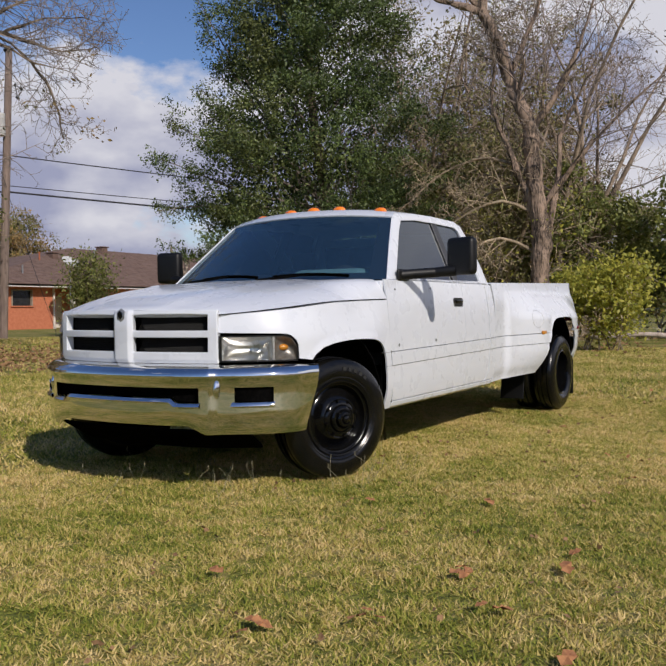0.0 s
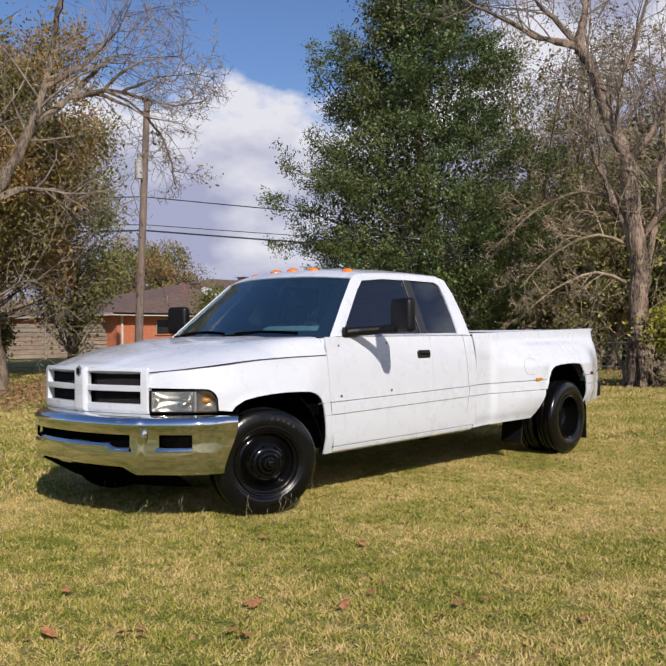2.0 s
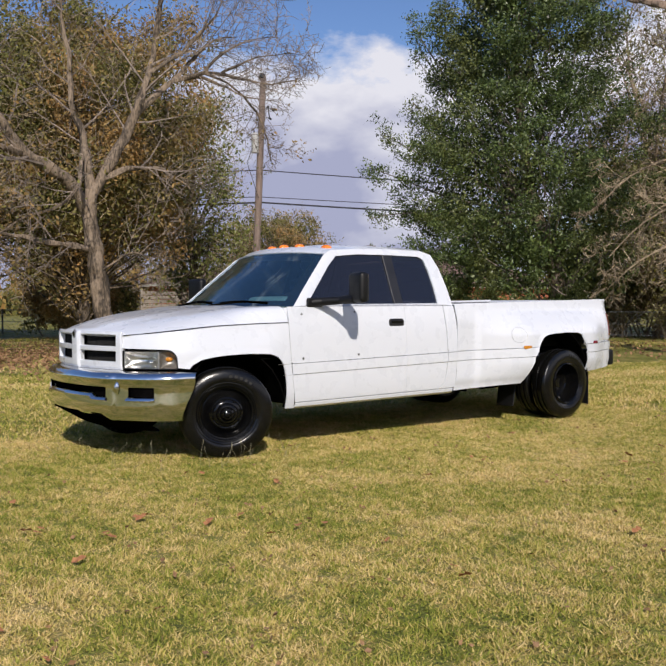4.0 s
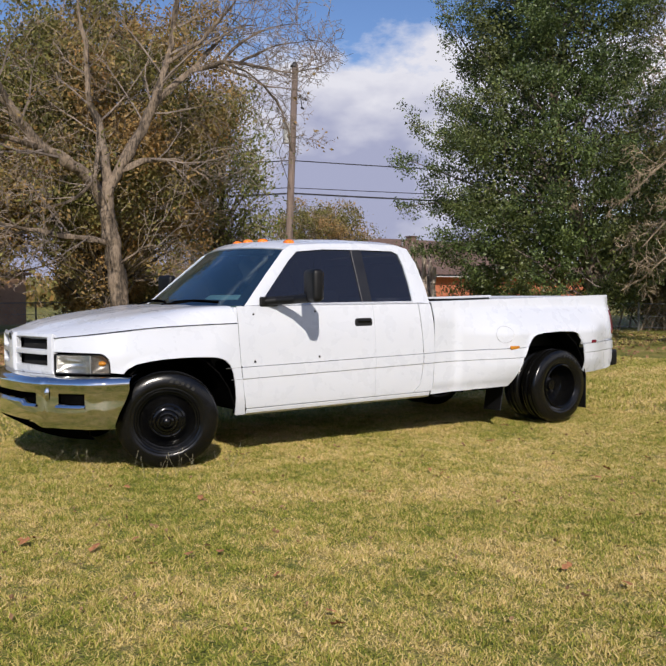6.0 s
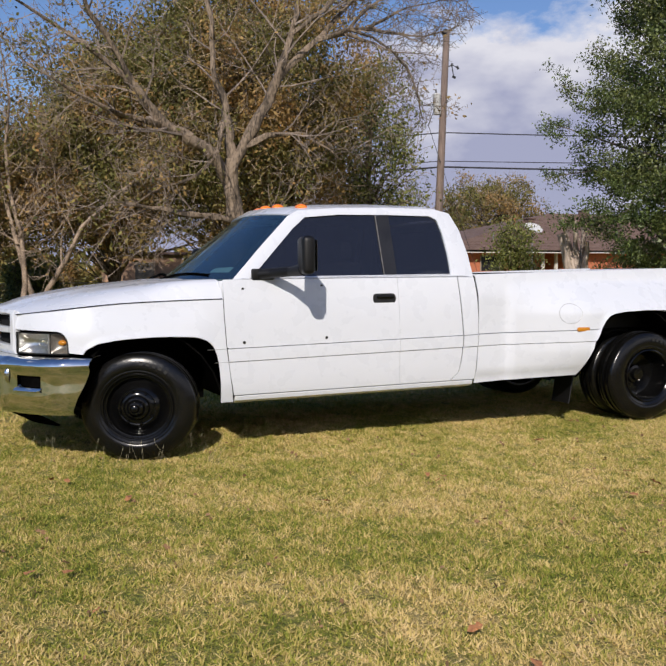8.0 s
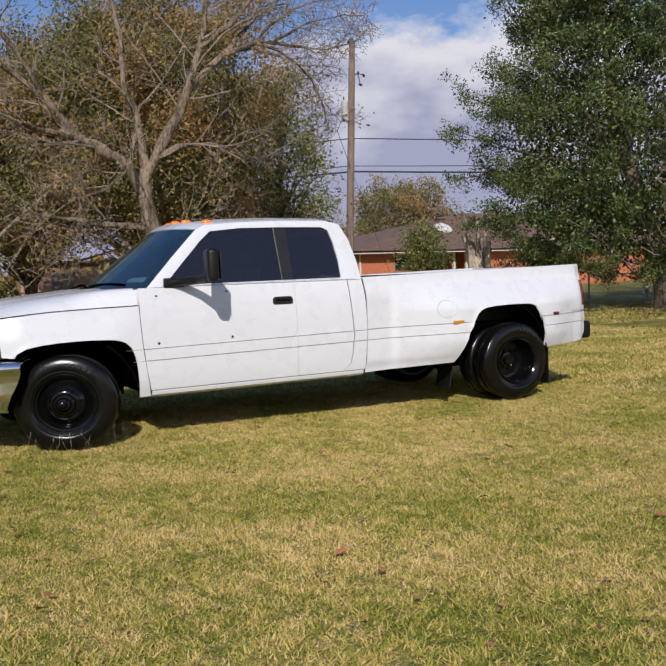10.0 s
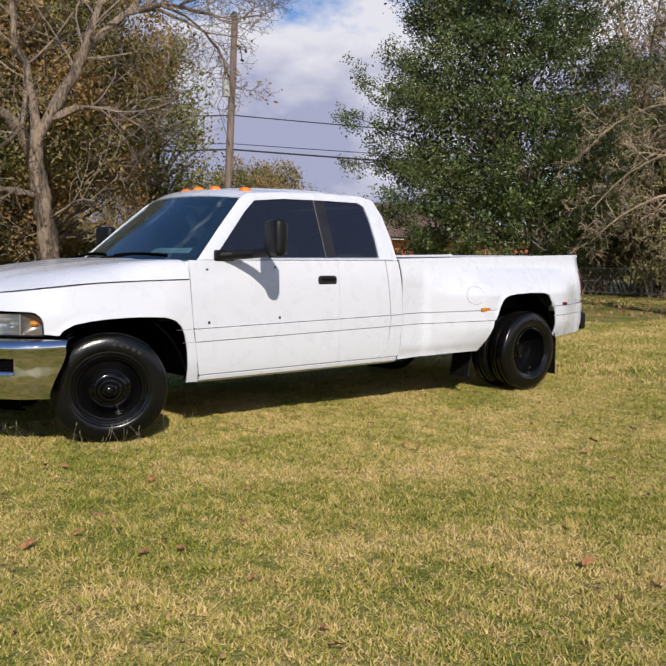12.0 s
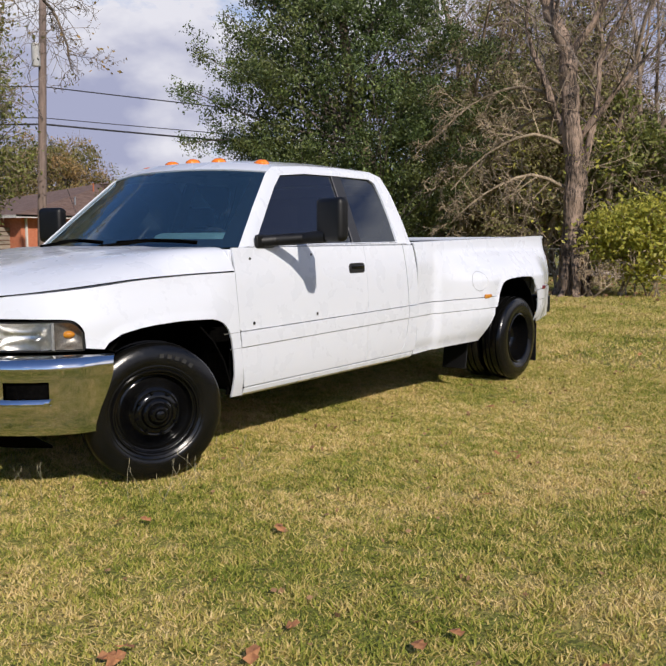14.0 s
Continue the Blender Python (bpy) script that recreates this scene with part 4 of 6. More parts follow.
def wheel(x, y, z, side, steer, rim, wide=1.09, front=True, size=1.0):
    m = Matrix.Translation((x, y, z)) @ Matrix.Rotation(radians(steer), 4, "Z") @ Matrix.Diagonal((wide * size, side, size, 1))
    place = lambda vs: [m @ Vector(p) for p in vs]
    v, f = lathe(rim, 48)
    w = raw("front_wheel" if front else "rear_wheel", place(v), f, M_BLACKPAINT, truck, "glossy black steel wheel", angle=30)
    v, f = lathe(TYRE, 64)
    t = raw("tyre", place(v), f, M_RUBBER, w, "black rubber tyre", angle=40)
    lugs = 8
    for k in range(lugs):
        a = 2 * math.pi * (k + 0.3) / lugs
        r0 = 0.112 if front else 0.098
        yy = 0.116 if front else -0.088
        lv, lf = lathe([(0, 0.0095), (0.018, 0.0095), (0.024, 0.006), (0.025, 0.0)], 6)
        raw("lug_nut", place([(p[0] + r0 * math.cos(a), p[1] + yy, p[2] + r0 * math.sin(a)) for p in lv]), lf, M_BLACKPAINT, w, angle=25)
    # raised lettering, too worn to read
    for k in range(5):
        a = radians(6 + 8 * k)
        q = Matrix.Rotation(a, 4, "Y") @ Matrix.Translation((0, 0.126, 0.305))
        bm = box_bm([(-0.012, 0.012, -0.003, 0.003, -0.011, 0.011)])
        vs = [q @ vt.co.copy() for vt in bm.verts]
        fs = [[vt.index for vt in fc.verts] for fc in bm.faces]
        bm.free()
        raw("lettering", place(vs), fs, M_LETTER, t, "worn pale tyre lettering", smooth=False)
    return w


for s in SIDES:
    wheel(0.068, s * 0.955, 0.398, s, -24, FRONT_RIM, 1.08, True, 0.965)
    wheel(4.31, s * 1.155, 0.386, s, 0, REAR_RIM, front=False)
    m = Matrix.Translation((4.31, s * 0.893, 0.386)) @ Matrix.Diagonal((1.09, s, 1, 1))
    v, f = lathe(TYRE, 48)
    raw("inner_tyre", [m @ Vector(p) for p in v], f, M_RUBBER, truck, "inner rear tyre", angle=40)

# cabin
bm = box_bm([(0.58, 0.98, -0.92, 0.92, 1.06, 1.225)], 0.05, 3)
part("dashboard", bm, M_DASH, truck, "grey-green dashboard")
bm = box_bm([(0.74, 1.0, -0.80, -0.12, 1.15, 1.325)], 0.08, 4)
part("instrument_hood", bm, M_DASH, truck, "rounded hood over the instruments")
for y in (-0.45, 0.45):
    bm = box_bm([(1.25, 1.75, y - 0.28, y + 0.28, 0.72, 0.90), (1.68, 1.84, y - 0.27, y + 0.27, 0.85, 1.36), (1.72, 1.82, y - 0.13, y + 0.13, 1.38, 1.52)], 0.04, 3)
    part("seat", bm, M_CABIN, truck, "dark cloth seat")
bm = box_bm([(2.2, 2.5, -0.85, 0.85, 0.72, 0.86), (2.45, 2.58, -0.85, 0.85, 0.8, 1.2)], 0.03, 2)
part("rear_bench", bm, M_CABIN, truck)
rods = []
for k in range(24):
    a0, a1 = 2 * math.pi * k / 24, 2 * math.pi * (k + 1) / 24
    pt = lambda a: (1.12 - 0.07 * math.sin(a), -0.45 + 0.19 * math.cos(a), 1.20 + 0.15 * math.sin(a))
    rods.append((pt(a0), pt(a1), 0.014, 0.014))
rods += [((1.12, -0.45, 1.20), (1.12, -0.62, 1.18), 0.02, 0.014), ((1.12, -0.45, 1.20), (1.12, -0.28, 1.18), 0.02, 0.014), ((0.95, -0.45, 1.12), (1.13, -0.45, 1.20), 0.03, 0.05)]
v, f = tubes(rods, True)
raw("steering_wheel", v, f, M_CABIN, truck)

# the body is narrower than it is drawn above, and stands off the world's axis
for ob in truck.children_recursive:
    for vert in ob.data.vertices:
        vert.co.y *= 0.87
truck.matrix_basis = pose(0, -0.143, 0)

# ---- trees, house, pole, fences, grass ----
M_BARK = surface("grey_brown_bark", (0.05, 0.038, 0.027), (0.25, 0.19, 0.135), 3.2, 0.9, bump=1.0, bump_scale=11, stretch=(1, 1, 0.25), contrast=0.16)
M_TWIG = surface("twig_bark", (0.12, 0.090, 0.060), (0.50, 0.39, 0.26), 3.0, 0.9)
M_BARK_PALE = surface("pale_furrowed_bark", (0.040, 0.029, 0.022), (0.31, 0.223, 0.165), 4.2, 0.9, bump=1.0, bump_scale=11, stretch=(1, 1, 0.22), contrast=0.14)
M_TWIG_MID = surface("grey_twig_bark", (0.11, 0.082, 0.060), (0.42, 0.32, 0.235), 3.0, 0.9)
M_TWIG_GREY = surface("grey_brown_twig_bark", (0.085, 0.068, 0.056), (0.33, 0.265, 0.215), 3.0, 0.9)
M_TWIG_DARK = surface("dark_twig_bark", (0.075, 0.062, 0.054), (0.29, 0.235, 0.20), 3.0, 0.9)
M_DEADWOOD = surface("weathered_dead_wood", (0.30, 0.235, 0.19), (0.60, 0.50, 0.43), 3.5, 0.9, bump=0.6, bump_scale=20, stretch=(1, 1, 0.2))
M_OAK = foliage("oak_leaves", (0.015, 0.027, 0.007), (0.29, 0.33, 0.10), 0.45, 0.22, None, ((0.018, 0.038, 0.009), (0.22, 0.30, 0.085)))
M_BROWNLEAF = foliage("autumn_leaves", (0.28, 0.18, 0.055), (0.66, 0.43, 0.165), 0.7, 0.35, (0.56, 0.27, 0.08), ((0.085, 0.090, 0.022), (0.37, 0.345, 0.095)))
M_DRYLEAF = foliage("dry_leaves", (0.10, 0.075, 0.035), (0.24, 0.16, 0.08), 0.7, 0.2)
M_OLIVE = foliage("olive_leaves", (0.17, 0.150, 0.060), (0.56, 0.475, 0.22), 0.65, 0.38, None, ((0.14, 0.145, 0.046), (0.47, 0.45, 0.16)))
M_YELLOW = foliage("yellow_green_leaves", (0.36, 0.40, 0.06), (0.80, 0.72, 0.13), 0.55, 0.45)
M_GREENLEAF = foliage("shrub_leaves", (0.08, 0.105, 0.024), (0.42, 0.44, 0.12), 0.5, 0.35)
M_FALLEN = surface("fallen_leaf", (0.26, 0.10, 0.04), (0.46, 0.22, 0.09), 6, 0.8)
M_LITTER = surface("leaf_litter", (0.16, 0.085, 0.04), (0.34, 0.20, 0.10), 8, 0.9)
M_BRICK = surface("red_brick", (0.30, 0.085, 0.04), (0.46, 0.16, 0.075), 5, 0.9, bump=0.3, bump_scale=60)
M_MORTAR = surface("brick_wall", (0.40, 0.12, 0.06), (0.52, 0.19, 0.10), 6, 0.95)
M_SHINGLE = surface("brown_shingle", (0.105, 0.064, 0.050), (0.19, 0.125, 0.10), 2.5, 0.95, bump=0.4, bump_scale=40)
M_TRIM = surface("pale_trim", (0.52, 0.49, 0.44), (0.66, 0.63, 0.58), 4, 0.7)
M_WINDOW = surface("dark_window", (0.012, 0.012, 0.014), (0.03, 0.03, 0.03), 3, 0.15)
M_FENCEWOOD = surface("grey_fence_wood", (0.20, 0.165, 0.13), (0.34, 0.29, 0.23), 2.5, 0.9, bump=0.3, stretch=(0.2, 1, 1))
M_POLE = surface("pole_wood", (0.125, 0.092, 0.078), (0.27, 0.205, 0.175), 2.0, 0.9, bump=0.4, stretch=(1, 1, 0.1))
M_WIRE = surface("cable_black", (0.02, 0.02, 0.022), (0.04, 0.04, 0.045), 5, 0.7)
M_DISH = surface("dish_grey", (0.45, 0.45, 0.45), (0.60, 0.60, 0.60), 5, 0.5)
M_TAN = surface("tan_siding", (0.42, 0.25, 0.16), (0.55, 0.36, 0.24), 3, 0.9)


def wander(rng, p, d, length, r0, r1, n, bend, lift=0.0):
    """A bent tapered limb: its points, and its tube pieces."""
    p, d = Vector(p), Vector(d).normalized()
    pts, segs = [p.copy()], []
    for k in range(n):
        d = (d + Vector(rng.normal(0, bend, 3)) + Vector((0, 0, lift))).normalized()
        q = p + d * (length / n)
        segs.append((p, q, lerp(r0, r1, k / n), lerp(r0, r1, (k + 1) / n)))
        p = q
        pts.append(p.copy())
    return pts, segs, d


def limb(points, r0, r1, per=3):
    """A given limb, smoothed, as tube pieces."""
    pts = [Vector(p) for p in points]
    fine = []
    for i in range(len(pts) - 1):
        a, b = pts[max(0, i - 1)], pts[i]
        c, d = pts[i + 1], pts[min(len(pts) - 1, i + 2)]
        for k in range(per):
            t = k / per
            fine.append(0.5 * ((2 * b) + (c - a) * t + (2 * a - 5 * b + 4 * c - d) * t * t + (3 * b - a - 3 * c + d) * t ** 3))
    fine.append(pts[-1])
    n = len(fine) - 1
    return fine, [(fine[i], fine[i + 1], lerp(r0, r1, i / n), lerp(r0, r1, (i + 1) / n)) for i in range(n)]


def sprout(rng, segs, tips, stem, radius, count, length, levels, spread=0.9, lift=0.05, start=0.25, droop=0.0, thin=1.0, bend=0.20):
    """Side branches along a stem, each with side branches of its own."""
    n = len(stem) - 1
    for k in range(count):
        t = lerp(start, 1.0, (k + rng.random()) / count)
        i = min(n - 1, int(t * n))
        p = stem[i].lerp(stem[i + 1], t * n - i)
        along = (stem[i + 1] - stem[i]).normalized()
        side = Vector(rng.normal(0, 1, 3))
        side = (side - along * side.dot(along)).normalized()
        d = along * (1 - spread * 0.5) + side * spread + Vector((0, 0, lift))
        ln = length * lerp(1.0, 0.45, t) * rng.uniform(0.6, 1.25)
        r = max((0.015 if levels else 0.011) * thin, radius * lerp(0.75, 0.4, t) * rng.uniform(0.6, 1.0))
        pts, sg, _ = wander(rng, p, d, ln, r, max(0.007 * thin, r * 0.35), 5 if levels > 1 else 4 if levels else 3, bend, lift * 0.4 - droop)
        segs.extend(sg)
        if levels > 0:
            sprout(rng, segs, tips, pts, r * 0.6, max(3, int(count * 0.62)), ln * 0.58, levels - 1, spread, lift, 0.2, droop, thin, bend)
        else:
            tips.extend(pts[1:])


def leaves_mesh(name, rng, centres, each, spread, size, mat, parent, label, flat=0.0, aspect=0.5):
    """Small folded leaves scattered round centres, in one mesh."""
    c = np.repeat(np.array([tuple(p) for p in centres]), each, axis=0)
    n = len(c)
    c = c + rng.normal(0, spread, (n, 3)) * np.array((1, 1, 0.8))
    a = rng.normal(0, 1, (n, 3))
    a[:, 2] *= 1 - flat
    a /= np.linalg.norm(a, axis=1)[:, None]
    b = rng.normal(0, 1, (n, 3))
    b -= (b * a).sum(1)[:, None] * a
    b /= np.linalg.norm(b, axis=1)[:, None]
    s = (size * rng.uniform(0.6, 1.3, n))[:, None]
    v = np.stack([c - a * s, c + b * s * aspect, c + a * s, c - b * s * aspect], 1).reshape(-1, 3)
    f = np.arange(4 * n).reshape(-1, 4)
    me = bpy.data.meshes.new(name)
    me.from_pydata(v.tolist(), [], f.tolist())
    me.materials.append(mat)
    ob = new(name, me)
    ob.parent = parent
    return tagged(ob, label)


def thing(name, label, category, x=0, y=0, z=0, group=""):
    return tagged(empty(name, x, y, z), label, category, group)


def near(ob_root, pts):
    """Points given in the world, moved into a root's own space."""
    o = ob_root.matrix_basis.translation
    return [Vector(p) - o for p in pts]


def wood(name, root, segs, mat, label=""):
    o = root.matrix_basis.translation
    v, f = tubes([(Vector(a) - o, Vector(b) - o, r, q) for a, b, r, q in segs])
    if name == "trunk":
        v = [p + noise.noise_vector(p * 2.6) * 0.07 + noise.noise_vector(p * 9) * 0.026 for p in v]
    return raw(name, v, f, mat, root, label, True, 60)


# big evergreen oak
rng = np.random.default_rng(11)
OX, OY = 19.6, 11.3
oak = thing("oak_tree", "dense dark-green evergreen oak behind the truck", "tree", 20.4, 9.95)
trunk, segs = limb([(20.4, 9.95, -0.1), (20.38, 10.0, 0.9), (20.2, 10.3, 2.4), (19.6, 10.9, 5.2), (19.5, 11.4, 9.0), (19.5, 11.5, 12.6)], 0.34, 0.06)
wood("trunk", oak, segs, M_BARK, "grey-brown oak trunk")
crown_r = table([(0.9, 2.4), (2.0, 4.0), (3.5, 4.5), (5.0, 4.9), (7.0, 4.85), (9.0, 4.3), (11.0, 3.3), (12.6, 2.0), (14.0, 1.0), (14.8, 0.3)])
segs, centres, inner = [], [], []
for k in range(4300):
    z = 1.0 + 13.6 * rng.random() ** 0.95
    a = rng.uniform(0, 2 * math.pi)
    lump = noise.noise((math.cos(a) * 1.7, math.sin(a) * 1.7, z * 0.42))
    spike = max(0.0, noise.noise((math.cos(a) * 4.5 + 9, math.sin(a) * 4.5, z * 1.2))) * 0.45
    rr = crown_r(z) * (0.75 + 0.38 * lump + spike) * rng.uniform(0.3, 1.0) ** 0.4
    p = Vector((OX + rr * math.cos(a), OY + rr * math.sin(a), z - 0.05 * rr))
    shelf = noise.noise((p.x * 0.5, p.y * 0.5, p.z * 1.3))
    if noise.noise(p * 0.95) < 0.03 or shelf < -0.16:
        continue
    away = Vector((math.cos(a), math.sin(a), rng.uniform(0.0, 0.7)))
    centres += [p + away * (0.17 * q) for q in (-1.5, -0.5, 0.5, 1.5)]
    if k % 11 == 0 and z > 3.0:
        root = trunk[min(len(trunk) - 1, int(len(trunk) * max(0.1, (z - 1.2) / 14)))]
        pts, sg, _ = wander(rng, root.lerp(p, 0.15), p - root, (p - root).length * 0.8, 0.03, 0.006, 7, 0.2)
        segs += sg
for k in range(430):
    z = rng.uniform(1.8, 12.5)
    a, rr = rng.uniform(0, 2 * math.pi), crown_r(z) * 0.55 * math.sqrt(rng.random())
    inner.append((OX + rr * math.cos(a), OY + rr * math.sin(a), z))
# long low sprays reaching toward the house
for tip, n in (((15.9, 15.2, 5.75), 16), ((16.3, 14.8, 9.2), 14), ((16.6, 14.6, 7.3), 16), ((17.0, 14.2, 10.6), 12), ((16.2, 15.0, 4.9), 14), ((16.9, 14.0, 3.2), 14), ((17.6, 13.9, 8.2), 18), ((17.2, 14.2, 4.6), 18), ((17.4, 13.4, 3.8), 16), ((17.9, 13.9, 9.4), 12)):
    base = trunk[8]
    pts, sg, _ = wander(rng, base, Vector(tip) - base, (Vector(tip) - base).length, 0.07, 0.012, 8, 0.05)
    segs += sg
    for k in range(3 * n):
        q = k / (3 * n)
        centres.append(pts[-1].lerp(pts[3], q ** 1.2) + Vector(rng.normal(0, 0.10 + 0.38 * q, 3)))
tagged(wood("limb", oak, segs, M_TWIG_DARK), kind="stuff")
leaves_mesh("crown", rng, near(oak, centres), 30, 0.12, 0.047, M_OAK, oak, "dark green leaf sprays with gaps of sky", aspect=0.45)
leaves_mesh("inner_crown", rng, near(oak, inner), 120, 0.45, 0.06, M_OAK, oak, "shaded inner leaves", aspect=0.6)

# large bare tree beside the oak
rng = np.random.default_rng(5)
big = thing("bare_tree", "large leafless tree with a thick tan furrowed leaning trunk", "tree", 15.9, 2.32)
segs, tips, fine = [], [], []
t0, sg = limb([(15.9, 2.30, -0.1), (15.9, 2.34, 1.0), (15.9, 2.36, 1.9), (15.9, 2.34, 2.8), (15.9, 2.46, 3.8), (15.9, 2.52, 4.5), (15.9, 2.66, 5.5), (15.9, 3.0, 6.3), (15.9, 3.44, 7.6), (15.9, 3.78, 8.3)], 0.25, 0.14, 7)
segs += sg
for k in range(7):
    a = k * 0.9
    r, s2 = limb([(15.9 + 0.52 * math.cos(a), 2.30 + 0.52 * math.sin(a), -0.08), (15.9 + 0.33 * math.cos(a), 2.30 + 0.33 * math.sin(a), 0.14), (15.9 + 0.22 * math.cos(a), 2.32 + 0.22 * math.sin(a), 0.9)], 0.07, 0.11)
    segs += s2
for pts, r in (
    ([(15.9, 3.7, 8.2), (15.8, 4.1, 8.42), (15.7, 4.8, 8.72), (15.5, 5.8, 9.43), (15.4, 6.7, 10.0), (15.3, 7.8, 10.5)], 0.10),
    ([(15.9, 3.78, 8.3), (16.0, 3.66, 9.2), (16.1, 3.7, 10.0), (16.2, 3.5, 11.6)], 0.13),
    ([(15.9, 3.75, 8.25), (15.8, 4.4, 9.1), (15.8, 4.9, 9.7), (15.7, 5.7, 10.6)], 0.09),
    ([(15.9, 2.72, 5.6), (15.75, 2.82, 5.95), (15.65, 2.68, 6.8), (15.65, 2.84, 7.35)], 0.085),
    ([(15.9, 2.6, 3.6), (15.75, 2.9, 4.34), (15.7, 3.15, 5.1), (15.7, 3.5, 5.95), (15.7, 3.42, 7.0), (15.6, 3.7, 7.9)], 0.10),
    ([(15.95, 2.25, 2.6), (16.1, 2.05, 3.6), (16.2, 1.92, 5.1), (16.3, 1.6, 6.0), (16.4, 1.0, 7.2)], 0.09),
    ([(16.0, 2.35, 3.4), (16.1, 1.8, 4.2), (16.2, 1.2, 4.9), (16.3, 0.6, 5.5), (16.4, -0.2, 6.2), (16.5, -1.2, 7.1)], 0.08),
    ([(15.95, 2.6, 5.2), (16.3, 1.9, 6.4), (16.5, 1.4, 7.8), (16.6, 0.9, 9.6)], 0.09),
    ([(15.9, 3.1, 6.6), (16.4, 2.6, 8.2), (16.6, 2.2, 10.0)], 0.08)):
    lp, s2 = limb(pts, r, r * 0.14)
    segs += s2
    sprout(rng, fine, tips, lp, r * 0.45, 12, 3.0, 2, 0.85, 0.10, thin=0.5, bend=0.14)
for k in range(8):
    a = k * 0.785 + 0.3
    off = Vector((math.cos(a), math.sin(a), 0))
    _, s2 = limb([p + off * lerp(0.18, 0.10, i / len(t0)) for i, p in enumerate(t0[: 40 - (k % 3) * 7 : 4])], 0.065, 0.04)
    segs += s2
hang, low_tips = [], []
for pts in ([(16.0, 2.4, 3.2), (15.6, 3.2, 3.6), (15.3, 4.2, 3.2), (15.1, 5.0, 2.4)], [(16.0, 2.4, 2.3), (15.5, 3.2, 2.7), (15.2, 4.2, 2.3), (15.0, 5.0, 1.6)], [(16.0, 2.5, 4.2), (15.8, 3.6, 4.7), (15.7, 4.8, 4.4), (15.6, 5.8, 3.6)], [(16.0, 2.45, 3.8), (16.2, 3.4, 4.0), (16.4, 4.6, 3.4), (16.6, 5.4, 2.4)]):
    lp, s2 = limb(pts, 0.05, 0.012)
    hang += s2
    sprout(rng, hang, low_tips, lp, 0.025, 13, 1.5, 2, 0.9, -0.05, 0.15, 0.05, thin=0.6, bend=0.16)
wood("twig_growth", big, hang, M_TWIG, "pale arching low twigs")
wood("trunk", big, segs, M_BARK_PALE, "tan furrowed trunk and main limbs")
wood("twig_growth", big, fine, M_TWIG_DARK, "fine bare twigs")
pick = [tips[i] for i in rng.choice(len(tips), 260)]
leaves_mesh("dry_foliage", rng, near(big, pick), 3, 0.12, 0.05, M_DRYLEAF, big, "few withered leaves")

# twiggy trees behind and beside it
def brushy(name, label, x, y, h, spread, seed, stems, leaf, each, mat_leaf=None, size=0.055, lean=0.35, levels=1, tip_share=0.6, base_r=0.05):
    rg = np.random.default_rng(seed)
    root = thing(name, label, "shrub" if h < 4 else "tree", x, y, ground_height(x, y))
    sg, tp = [], []
    for _ in range(stems):
        a = rg.uniform(0, 2 * math.pi)
        d = Vector((math.cos(a) * lean, math.sin(a) * lean, 1))
        st, s2, _ = wander(rg, (x + rg.normal(0, spread * 0.25), y + rg.normal(0, spread * 0.25), ground_height(x, y) - 0.05), d, h * rg.uniform(0.7, 1.05), base_r, base_r * 0.1, 7, 0.16, 0.05)
        tagged(wood("stem", root, s2, M_TWIG if h < 8 else M_TWIG_MID), kind="stuff")
        sprout(rg, sg, tp, st, base_r * 0.5, 10 if h < 6 else 13, h * (0.36 if h < 6 else 0.29), levels, 0.9, 0.04, 0.18, thin=0.65, bend=0.15)
    tagged(wood("twig_growth", root, sg, M_TWIG if h < 8 else M_TWIG_MID), "tangled brown stems", kind="stuff")
    if mat_leaf:
        ch = [tp[i] for i in rg.choice(len(tp), int(len(tp) * tip_share), replace=False)]
        leaves_mesh("foliage", rg, near(root, ch), each, 0.17, size, mat_leaf, root, leaf)
    return root


brushy("brush", "tangle of bare brown brush and vines", 25.8, 7.4, 9.2, 2.4, 21, 13, "thin olive leaves", 4, M_OLIVE, 0.068, 0.5, 2, 0.45)
brushy("brush", "tangle of bare brown brush and vines", 26.2, 9.8, 7.2, 2.6, 22, 12, "thin olive leaves", 4, M_OLIVE, 0.065, 0.6, 2, 0.4, 0.04)
brushy("brush", "brown twiggy brush with olive leaves", 27.4, 8.4, 9.8, 3.0, 23, 11, "olive and brown leaves", 5, M_OLIVE, 0.075, 0.4, 2, 0.32)
brushy("brush", "thicket of bare tan stems behind the fence", 25.0, 8.3, 2.2, 2.6, 51, 24, "", 0, None, 0.05, 0.22, 1, 0.3, 0.045)
brushy("brush", "thicket of bare tan stems behind the fence", 25.0, 10.6, 2.0, 2.4, 52, 20, "", 0, None, 0.05, 0.25, 1, 0.3, 0.045)
brushy("yellow_bush", "yellow-green leafy bush beside the bare tree", 16.4, 1.1, 2.4, 0.9, 24, 9, "yellow-green leaves", 9, M_YELLOW, 0.06, 0.42, 1, 0.6, 0.025)
brushy("yellow_bush", "yellow-green vine climbing the trunk", 16.5, 3.0, 4.4, 0.6, 25, 2, "yellow-green leaves", 4, M_YELLOW, 0.055, 0.12, 1, 0.22, 0.03)
brushy("brush", "low arching bare twigs at the foot of the tree", 15.9, 1.9, 1.5, 0.8, 36, 5, "", 0, None, 0.05, 0.9, 2, 0.3, 0.02)
brushy("green_bush", "tall dark green shrub behind the fence", 25.8, 3.6, 5.9, 2.5, 26, 14, "green leaves", 10, M_GREENLEAF, 0.085, 0.5, 1, 0.9, 0.04)
brushy("green_bush", "tall dark green shrub behind the fence", 26.0, 0.6, 6.3, 2.8, 27, 14, "green leaves", 10, M_GREENLEAF, 0.085, 0.5, 1, 0.9, 0.04)
